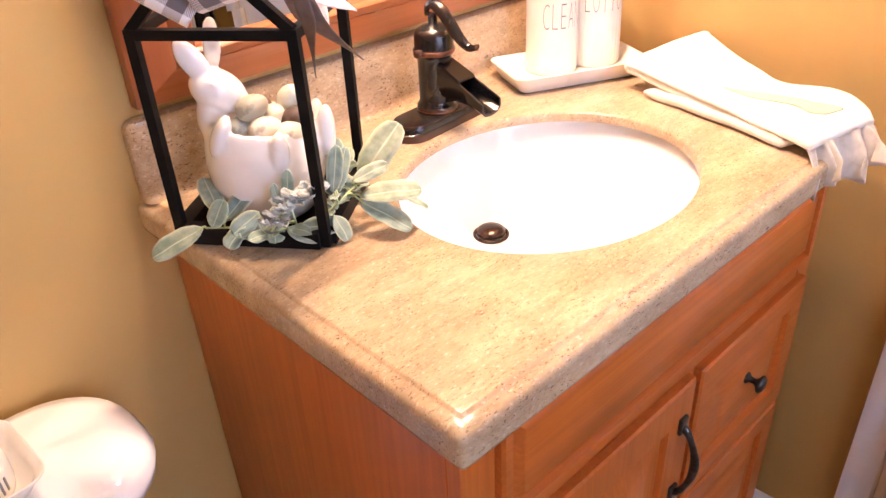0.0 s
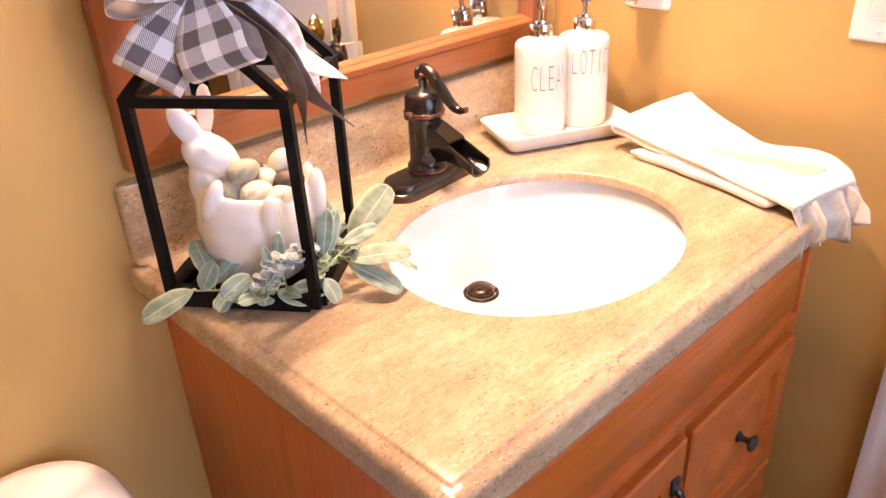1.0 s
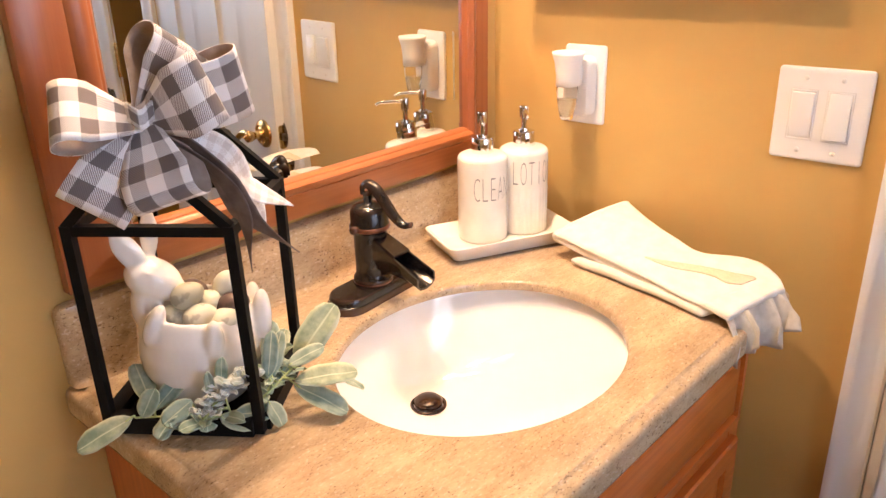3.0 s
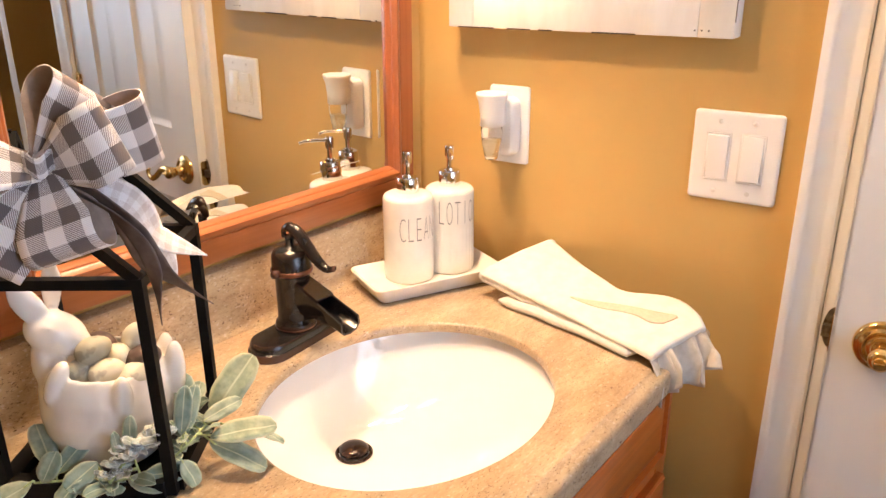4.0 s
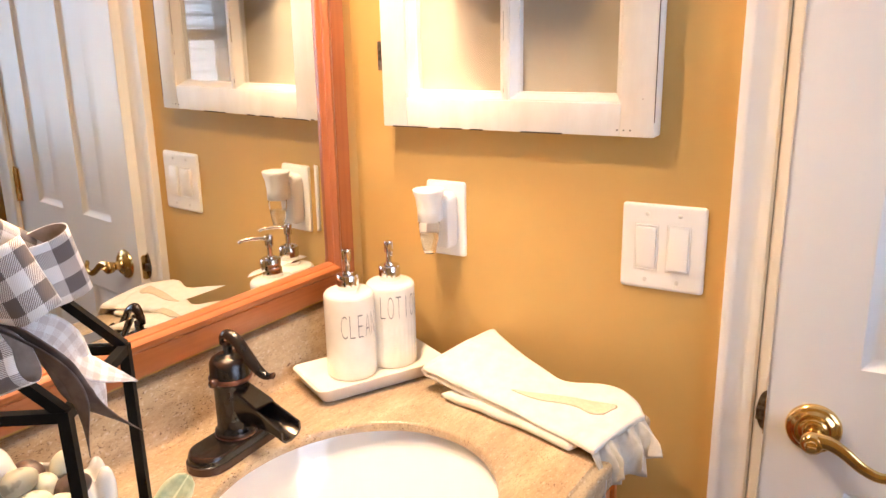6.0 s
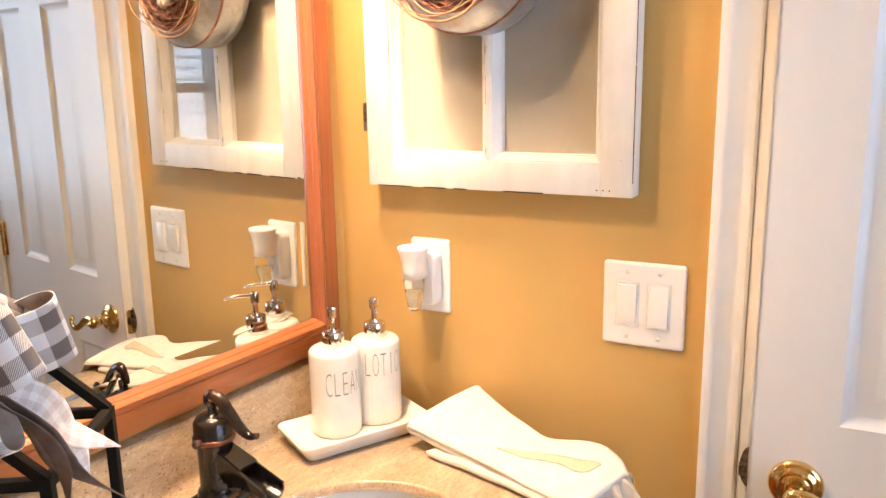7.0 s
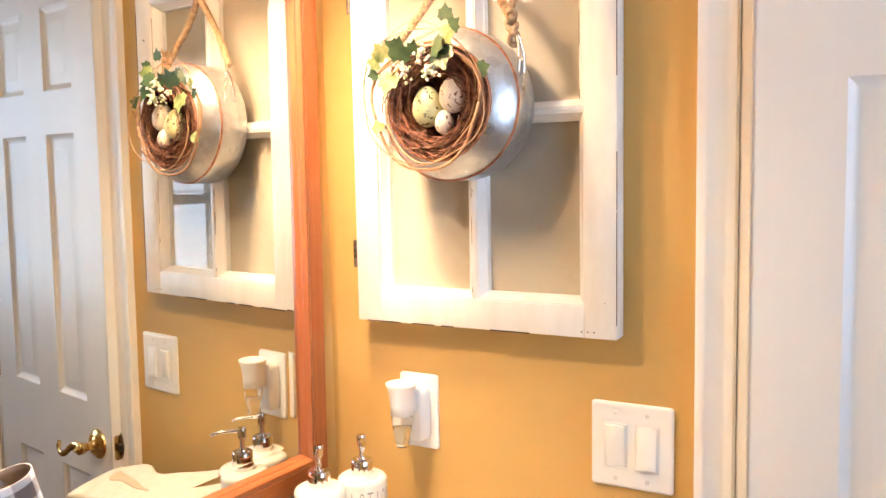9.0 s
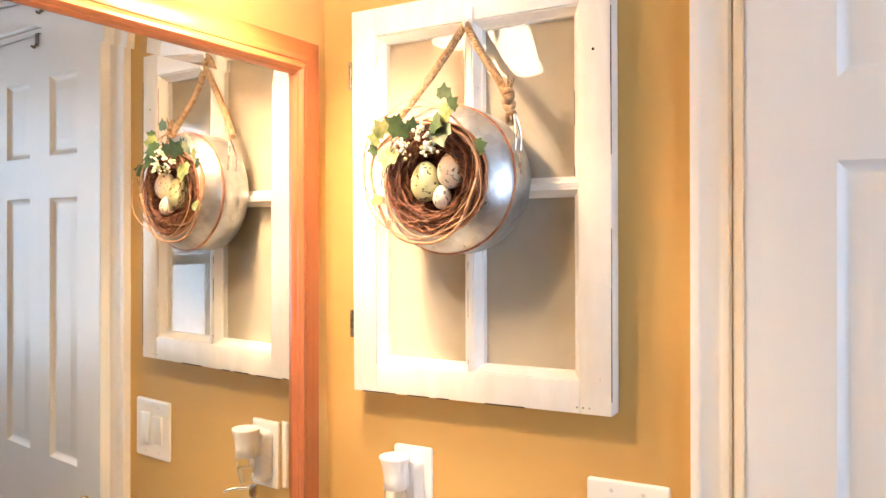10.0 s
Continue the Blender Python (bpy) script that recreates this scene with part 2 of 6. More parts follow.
def galvanised():
    m = material("galvanised_zinc", (0.5, 0.5, 0.5), 0.34, 0.9)
    v = node(m, "ShaderNodeTexVoronoi", Scale=85.0)
    link(m, coords(m), v.inputs["Vector"])
    link(m, ramp(m, v.outputs["Color"], [(0.2, (0.53, 0.545, 0.56)), (0.8, (0.63, 0.64, 0.65))]), bsdf(m).inputs["Base Color"])
    link(m, ramp(m, noise_tex(m, coords(m), 18), [(0.3, (0.26, 0.26, 0.26)), (0.7, (0.44, 0.44, 0.44))]), bsdf(m).inputs["Roughness"])
    dents = node(m, "ShaderNodeTexVoronoi", Scale=150.0)
    dents.feature = "SMOOTH_F1"
    link(m, coords(m), dents.inputs["Vector"])
    bump(m, dents.outputs["Distance"], 0.35, 0.0012)
    return m


zinc = galvanised()
rust = varied(material("rusty_copper", (0.38, 0.16, 0.08), 0.5, 0.6), (0.30, 0.11, 0.05), (0.52, 0.27, 0.16), 60)


def speckled(name, base, spot, scale=140):
    m = material(name, base, 0.5)
    vec = coords(m)
    s = ramp(m, noise_tex(m, vec, scale, 2, 0.5), [(0.595, (0, 0, 0)), (0.635, (1, 1, 1))])
    b = ramp(m, noise_tex(m, vec, 25), [(0.35, tuple(c * 0.9 for c in base)), (0.65, base)])
    link(m, mix_colour(m, s, b, spot), bsdf(m).inputs["Base Color"])
    return m


egg_green = speckled("egg_green", (0.50, 0.50, 0.26), (0.06, 0.05, 0.03))
egg_cream = speckled("egg_cream", (0.66, 0.58, 0.46), (0.16, 0.09, 0.05), 190)
egg_sage = speckled("egg_sage", (0.42, 0.40, 0.30), (0.28, 0.27, 0.2), 60)
egg_pale = speckled("egg_pale", (0.74, 0.70, 0.53), (0.5, 0.45, 0.33), 60)
egg_brown = speckled("egg_brown", (0.10, 0.065, 0.05), (0.06, 0.04, 0.03), 60)
blind_white = material("blind_white", (0.78, 0.80, 0.82), 0.5)
oil = material("scented_oil", (1.0, 0.92, 0.70), 0.05, Transmission_Weight=0.75, IOR=1.2)


def glow(name, colour, strength):
    m = material(name, colour, 0.4)
    bsdf(m).inputs["Emission Color"].default_value = (*colour, 1)
    bsdf(m).inputs["Emission Strength"].default_value = strength
    return m


shade_glow = glow("lit_frosted_glass", (1.0, 0.69, 0.37), 22.0)
sky_glow = glow("bright_daylight", (0.84, 0.92, 1.0), 5.4)
# beige for an added board, standing in for the panes' veil of reflections
pane_veil = varied(material("pane_veil", (0.5, 0.42, 0.3), 0.8), (0.46, 0.385, 0.27), (0.52, 0.44, 0.32), 6)

# ---- mesh helpers ----


def mesh_object(name, bm, mat, parent=None, label="", smooth=False):
    data = bpy.data.meshes.new(name)
    bmesh.ops.recalc_face_normals(bm, faces=bm.faces)
    bm.to_mesh(data)
    bm.free()
    data.materials.append(mat)
    if smooth:
        for p in data.polygons:
            p.use_smooth = True
        if smooth != "all":
            data.set_sharp_from_angle(angle=radians(38))
    ob = new(name, data)
    if parent:
        ob.parent = parent
    if label:
        ob["label"] = label
    return ob


def part(name, bm, mat, parent, label="", smooth=True):
    return mesh_object(name, bm, mat, parent, label, smooth)


def thing(name, label, category, group="", kind="", at=(0, 0, 0)):
    ob = new(name)
    ob.empty_display_size = 0.02
    ob.location = at
    return tagged(ob, label, category, group, kind)


def put(bm, m):
    bmesh.ops.transform(bm, matrix=m, verts=bm.verts)
    return bm


def box(x0, x1, y0, y1, z0, z1, bevel=0.0, segments=2):
    bm = bmesh.new()
    bmesh.ops.create_cube(bm, size=1)
    bmesh.ops.transform(bm, matrix=Matrix.Translation(((x0 + x1) / 2, (y0 + y1) / 2, (z0 + z1) / 2)) @ Matrix.Diagonal((abs(x1 - x0), abs(y1 - y0), abs(z1 - z0), 1)), verts=bm.verts)
    if bevel:
        bmesh.ops.bevel(bm, geom=bm.edges, offset=bevel, segments=segments, profile=0.5, affect="EDGES")
    return bm


def join(*bms):
    out = bmesh.new()
    for b in bms:
        data = bpy.data.meshes.new("tmp")
        b.to_mesh(data)
        b.free()
        out.from_mesh(data)
        bpy.data.meshes.remove(data)
    return out


def lathe(profile, steps=40, scale=(1, 1)):
    """Turn a list of (radius, height) about z."""
    bm = bmesh.new()
    rings = []
    for r, z in profile:
        if r < 1e-5:
            rings.append([bm.verts.new((0, 0, z))])
        else:
            rings.append([bm.verts.new((r * scale[0] * math.cos(2 * math.pi * k / steps), r * scale[1] * math.sin(2 * math.pi * k / steps), z)) for k in range(steps)])
    for a, b in zip(rings, rings[1:]):
        for k in range(steps):
            j = (k + 1) % steps
            if len(a) == 1 and len(b) > 1:
                bm.faces.new((a[0], b[k], b[j]))
            elif len(b) == 1 and len(a) > 1:
                bm.faces.new((a[k], a[j], b[0]))
            elif len(a) > 1:
                bm.faces.new((a[k], a[j], b[j], b[k]))
    return bm


def tube(points, radius, sides=10, caps=True, flat=1.0):
    """A tube along points; radius may be a list."""
    pts = [Vector(p) for p in points]
    rad = radius if isinstance(radius, (list, tuple)) else [radius] * len(pts)
    bm = bmesh.new()
    rings = []
    side = None
    for k, p in enumerate(pts):
        d = (pts[min(k + 1, len(pts) - 1)] - pts[max(k - 1, 0)]).normalized()
        if side is None:
            side = d.orthogonal().normalized() if abs(d.z) > 0.95 else d.cross(Vector((0, 0, 1))).normalized()
        side = (side - d * side.dot(d)).normalized()
        up = side.cross(d)
        rings.append([bm.verts.new(p + rad[k] * (math.cos(2 * math.pi * j / sides) * side + flat * math.sin(2 * math.pi * j / sides) * up)) for j in range(sides)])
    for a, b in zip(rings, rings[1:]):
        for j in range(sides):
            i = (j + 1) % sides
            bm.faces.new((a[j], a[i], b[i], b[j]))
    if caps:
        bm.faces.new(rings[0])
        bm.faces.new(rings[-1][::-1])
    return bm


def curve(points, n=24):
    """A smooth path through points (Catmull-Rom)."""
    p = [Vector(q) for q in points]
    p = [2 * p[0] - p[1]] + p + [2 * p[-1] - p[-2]]
    out = []
    per = max(2, n // (len(p) - 3))
    for k in range(1, len(p) - 2):
        a, b, c, d = p[k - 1 : k + 3]
        for s in range(per):
            t = s / per
            out.append(0.5 * (2 * b + (c - a) * t + (2 * a - 5 * b + 4 * c - d) * t * t + (3 * b - a - 3 * c + d) * t**3))
    out.append(p[-2])
    return out


def rounded_rect(w, h, r, n=5):
    """Corners of a rounded rectangle about the origin."""
    out = []
    for cx, cy, a0 in ((w / 2 - r, h / 2 - r, 0), (-w / 2 + r, h / 2 - r, 90), (-w / 2 + r, -h / 2 + r, 180), (w / 2 - r, -h / 2 + r, 270)):
        for k in range(n + 1):
            a = radians(a0 + 90 * k / n)
            out.append((cx + r * math.cos(a), cy + r * math.sin(a)))
    return out


def loft(sections, close=True):
    """Skin equal-length closed outlines, with caps."""
    bm = bmesh.new()
    rings = [[bm.verts.new(p) for p in s] for s in sections]
    n = len(rings[0])
    for a, b in zip(rings, rings[1:]):
        for k in range(n):
            j = (k + 1) % n
            bm.faces.new((a[k], a[j], b[j], b[k]))
    if close:
        bm.faces.new(rings[0][::-1])
        bm.faces.new(rings[-1])
    return bm


def raised_panel(w, h, depth, rim=0.045, field=0.03):
    """A door or drawer front in the xz plane, face at y = -depth, with a moulded recess and a raised field."""
    bm = bmesh.new()
    steps = [(0, 0.0), (0, -depth + 0.003), (0.003, -depth), (rim, -depth), (rim + 0.003, -depth + 0.008), (rim + 0.008, -depth + 0.0095), (rim + 0.008 + field, -depth + 0.0015), (rim + 0.010 + field, -depth)]
    rings = []
    for inset, y in steps:
        a, b = w / 2 - inset, h / 2 - inset
        if a <= 0.004 or b <= 0.004:
            break
        rings.append([bm.verts.new((sx * a, y, sz * b)) for sx, sz in ((-1, -1), (1, -1), (1, 1), (-1, 1))])
    for a, b in zip(rings, rings[1:]):
        for k in range(4):
            bm.faces.new((a[k], a[(k + 1) % 4], b[(k + 1) % 4], b[k]))
    bm.faces.new(rings[-1])
    bm.faces.new(rings[0][::-1])
    return bm


# The wall beside the vanity stands at a slightly open angle: u runs along it from the corner, d out of it.
SKEW = radians(3.39)
ALONG, OUT = Vector((math.sin(SKEW), -math.cos(SKEW), 0)), Vector((-math.cos(SKEW), -math.sin(SKEW), 0))
# maps local x -> along the wall, y -> into the wall, z -> up
WALL = Matrix((ALONG, -OUT, Vector((0, 0, 1)))).transposed().to_4x4()


def wall_at(u, d, z):
    return ALONG * u + OUT * d + Vector((0, 0, z))


def wbox(u0, u1, d0, d1, z0, z1, bevel=0.0, segments=2):
    """A box on that wall, from depth d0 to d1 out of it."""
    return put(box(u0, u1, -d1, -d0, z0, z1, bevel, segments), WALL)


# ---- setting ----
C = 0.90  # counter height
CEIL = 2.44


def setting(name, bm, mat, label, category, smooth=False):
    return tagged(mesh_object(name, bm, mat, None, "", smooth), label, category, kind="structure")


setting("floor", box(-1.95, 1.15, -2.55, 0.12, -0.05, 0.0), floor_tile, "tan tile bathroom floor", "floor")
setting("ceiling", box(-1.95, 1.15, -2.55, 0.12, CEIL, CEIL + 0.05), ceiling_paint, "off-white painted ceiling", "ceiling")
setting("wall_back", box(-1.85, 0.0, 0.0, 0.1, 0, CEIL), wall_paint, "mustard-tan painted wall behind the vanity", "wall")
setting("wall_left", box(-1.95, -1.85, -2.55, 0.1, 0, CEIL), wall_paint, "mustard-tan painted wall beside the toilet", "wall")
WX0, WX1, WZ0, WZ1 = -1.48, -0.20, 0.96, 2.12
setting("wall_front", join(box(-1.85, WX0, -2.5, -2.4, 0, CEIL), box(WX1, 1.1, -2.5, -2.4, 0, CEIL), box(WX0, WX1, -2.5, -2.4, 0, WZ0), box(WX0, WX1, -2.5, -2.4, WZ1, CEIL)), wall_paint, "mustard-tan painted wall with a window", "wall")
setting("wall_recess", join(box(1.0, 1.1, -2.4, -1.24, 0, CEIL), box(0.201, 1.0, -1.322, -1.24, 0, CEIL)), wall_paint, "mustard-tan painted walls of the recess past the door", "wall")
DU0, DU1, DTOP = 0.682, 1.264, 2.022  # door opening
AJAR = radians(2.9)
setting("wall_right", join(wbox(-0.1, DU0 - 0.02, -0.12, 0.0, 0, CEIL), wbox(DU1 + 0.02, DU1 + 0.0715, -0.12, 0.0, 0, CEIL), wbox(DU0 - 0.02, DU1 + 0.02, -0.12, 0.0, DTOP + 0.02, CEIL)), wall_paint, "mustard-yellow painted wall with a door", "wall")
setting("hall_backing", wbox(DU0 - 0.3, DU1 + 0.03, -0.20, -0.19, 0, 2.3), wall_paint, "dim hallway wall behind the door", "wall")


def baseboard(m, length):
    prof = [(0, 0), (0.013, 0), (0.013, 0.085), (0.009, 0.1), (0.005, 0.112), (0, 0.115)]
    bm = loft([[Vector((x, -d, z)) for d, z in prof] for x in (0, length)])
    return put(bm, m)


setting("baseboard", put(baseboard(Matrix.Identity(4), 1.07), pose(-1.85, 0, 0)), trim_paint, "white painted wooden baseboard along the back wall", "baseboard")
setting("baseboard", put(baseboard(Matrix.Identity(4), 0.61), WALL), trim_paint, "white painted wooden baseboard beside the door", "baseboard")


def casing_profile():
    return [(0, 0), (0, 0.017), (0.010, 0.019), (0.016, 0.016), (0.034, 0.0105), (0.040, 0.0125), (0.0475, 0.0125), (0.0510, 0.0095), (0.0510, 0)]


def casing():
    """Moulded trim round the door opening, mitred at the head."""
    uo0, uo1, top = DU0 - 0.070, DU1 + 0.070, DTOP + 0.070
    paths = []
    for w, d in casing_profile():
        paths.append([wall_at(uo0 + w, d, 0), wall_at(uo0 + w, d, top - w), wall_at(uo1 - w, d, top - w), wall_at(uo1 - w, d, 0)])
    return loft([[p[k] for p in paths] for k in range(4)])


setting("door_casing", casing(), trim_paint, "white moulded door casing", "door trim", True)
jamb = join(wbox(DU0 - 0.0184, DU0 - 0.003, -0.12, 0.0088, 0, DTOP + 0.003, 0.0035, 3), wbox(DU1 + 0.003, DU1 + 0.018, -0.12, -0.0015, 0, DTOP + 0.003), wbox(DU0 - 0.020, DU1 + 0.018, -0.12, -0.0015, DTOP + 0.003, DTOP + 0.018), wbox(DU0 - 0.003, DU0 + 0.012, -0.07, -0.045, 0, DTOP))
setting("door_jamb", jamb, trim_paint, "white painted door jamb", "door trim")


# ---- door ----
def build_door():
    door = tagged(new("door_1"), "white six-panel door with a brass lever, slightly ajar", "door", kind="structure")
    w, h = DU1 - DU0 + 0.0025, DTOP - 0.010
    cols = ((0.105, 0.240), (0.344, 0.476))
    rows = ((0.20, 0.822), (0.998, 1.615), (1.715, 1.905))
    bm = bmesh.new()
    xs = sorted({0, w, *[v for c in cols for v in c]})
    zs = sorted({0, h, *[v for r in rows for v in r]})
    for k in range(len(xs) - 1):
        for j in range(len(zs) - 1):
            x0, x1, z0, z1 = xs[k], xs[k + 1], zs[j], zs[j + 1]
            if any(abs(c[0] - x0) < 1e-6 for c in cols) and any(abs(r[0] - z0) < 1e-6 for r in rows):
                rings = []
                for inset, y in ((0, 0), (0.004, 0.004), (0.012, 0.009), (0.016, 0.009), (0.036, 0.003), (0.038, 0.003)):
                    rings.append([bm.verts.new(p) for p in ((x0 + inset, y, z0 + inset), (x1 - inset, y, z0 + inset), (x1 - inset, y, z1 - inset), (x0 + inset, y, z1 - inset))])
                for a, b in zip(rings, rings[1:]):
                    for i in range(4):
                        bm.faces.new((a[i], a[(i + 1) % 4], b[(i + 1) % 4], b[i]))
                bm.faces.new(rings[-1])
            else:
                bm.faces.new([bm.verts.new(p) for p in ((x0, 0, z0), (x1, 0, z0), (x1, 0, z1), (x0, 0, z1))])
    bmesh.ops.remove_doubles(bm, verts=bm.verts, dist=1e-5)
    body = join(bm, box(0, w, 0.012, 0.036, 0, h), box(0, 0.004, 0, 0.012, 0, h), box(w - 0.004, w, 0, 0.012, 0, h), box(0, w, 0, 0.012, h - 0.004, h))
    # turned on its hinges, the latch edge standing out into the room
    place = WALL @ Matrix.Translation((DU1, 0.0, 0.006)) @ Matrix.Rotation(AJAR, 4, "Z") @ Matrix.Translation((-w, 0, 0))
    part("panelled_slab", put(body, place), door_paint, door)
    # lever set
    kx, kz = 0.060, 0.907
    on = place @ Matrix.Translation((kx, 0, kz)) @ pose(0, 0, 0, 90)
    rose = lathe([(0.0, 0.013), (0.0125, 0.013), (0.0165, 0.0120), (0.0175, 0.0105), (0.0195, 0.0105), (0.0215, 0.0125), (0.0240, 0.0120), (0.0262, 0.0085), (0.0285, 0.0075), (0.0318, 0.0062), (0.0338, 0.0040), (0.0345, 0.0)], 48)
    rose_ob = part("rose", put(rose, on), brass, door, "round stepped brass rose", "all")
    neck = lathe([(0.0125, 0.012), (0.0105, 0.016), (0.0098, 0.024), (0.0105, 0.031), (0.0128, 0.034), (0.0128, 0.0375), (0.0118, 0.039)], 32)
    part("neck", put(neck, on), brass, rose_ob, "", "all")
    hub = put(lathe([(0.0, -0.0005), (0.0105, -0.0005), (0.0138, 0.0015), (0.0142, 0.006), (0.0138, 0.0125), (0.0105, 0.0150), (0.0085, 0.0156), (0.0, 0.0156)], 32), place @ Matrix.Translation((kx, -0.036, kz)) @ pose(0, 0, 0, 90))
    part("hub", hub, brass, rose_ob, "", "all")
    turn = join(put(lathe([(0.0, 0.0022), (0.0062, 0.0020), (0.0070, 0.0), (0, 0)], 24), place @ Matrix.Translation((kx, -0.0515, kz)) @ pose(0, 0, 0, 90)), put(box(-0.0056, 0.0056, -0.0075, -0.001, -0.0016, 0.0016, 0.0008), place @ Matrix.Translation((kx, -0.0515, kz))))
    part("thumb_turn", turn, brass, rose_ob, "small brass privacy button")
    line = curve([(kx - 0.004, -0.0440, kz + 0.004), (kx + 0.018, -0.0455, kz + 0.005), (kx + 0.036, -0.0470, kz - 0.003), (kx + 0.058, -0.0480, kz - 0.019), (kx + 0.078, -0.0480, kz - 0.027), (kx + 0.093, -0.0470, kz - 0.024), (kx + 0.101, -0.0450, kz - 0.013), (kx + 0.097, -0.0440, kz - 0.005)], 42)
    n = len(line) - 1
    rad = [0.0048 + 0.0016 * (1 - k / n) - 0.0014 * math.sin(math.pi * k / n) for k in range(n + 1)]
    part("lever", put(tube(line, rad, 16, flat=1.75), place), brass, door, "wavy brass lever with a curled tip", "all")
    for z in (0.24, 1.037, 1.80):
        hinge = join(wbox(DU1 - 0.010, DU1 - 0.001, 0.0006, 0.0025, z - 0.045, z + 0.045, 0.0006, 1), wbox(DU1 + 0.001, DU1 + 0.012, -0.001, 0.0012, z - 0.045, z + 0.045, 0.0006, 1), *[put(lathe([(0, -0.0085), (0.0056, -0.0085), (0.0060, -0.007), (0.0060, 0.007), (0.0056, 0.0085), (0, 0.0085)], 16), Matrix.Translation(wall_at(DU1, 0.0065, z + 0.018 * k))) for k in (-2, -1, 0, 1, 2)], put(lathe([(0, 0), (0.0048, 0), (0.0040, 0.004), (0, 0.0055)], 14), Matrix.Translation(wall_at(DU1, 0.0065, z + 0.0448))))
        part("hinge", hinge, brass, door, "brass butt hinge")
    # latch in the door's edge, and its strike on the jamb
    edge = put(loft([[(x, y, z) for y, z in rounded_rect(0.0245, 0.057, 0.006)] for x in (-0.0012, 0.001)]), place @ Matrix.Translation((0, 0.017, kz)))
    plate = part("latch_plate", edge, brass, door, "brass latch plate in the door's edge", False)
    bolt = loft([[(x, y, z) for y, z in ((-0.0055, -0.008), (-0.0055 + cut, 0.008), (0.0065, 0.008), (0.0065, -0.008))] for x, cut in ((-0.0005, 0.0), (-0.006, 0.0), (-0.0125, 0.0))])
    part("latch_bolt", put(bolt, place @ Matrix.Translation((0, 0.017, kz))), hinge_steel, plate, "worn metal latch bolt", False)
    lip = [(DU0 - 0.0025, 0.030 * math.cos(math.pi * k / 16), 0.0125 * math.sin(math.pi * k / 16)) for k in range(17)]
    strike = loft([[wall_at(u - out, d, 0.916 + z) for u, z, out in lip] for d in (0.0084, 0.0100)])
    part("strike_plate", join(strike, wbox(DU0 - 0.0032, DU0 - 0.0022, -0.034, 0.0084, 0.886, 0.946)), hinge_steel, door, "dark metal strike plate with a curved lip", False)
    return door


build_door()
hook = thing("over_door_hook", "grey metal hook strap hung over the top of the white door", "hook")
HOOK = WALL @ Matrix.Translation((DU1, 0.0, 0.006)) @ Matrix.Rotation(AJAR, 4, "Z") @ Matrix.Translation((-0.284, 0, DTOP - 0.010))
part("strap", put(join(box(-0.009, 0.009, -0.0028, -0.0008, -0.030, 0.0030, 0.0006, 1), box(-0.009, 0.009, -0.0008, 0.037, 0.0005, 0.0030)), HOOK), hinge_steel, hook)
part("prong", put(tube(curve([(0, -0.003, -0.022), (0, -0.008, -0.033), (0, -0.016, -0.030)], 10), 0.0032, 8), HOOK), hinge_steel, hook)


# ---- vanity cabinet ----
VX0, VX1, VF = -0.760, -0.062, -0.505


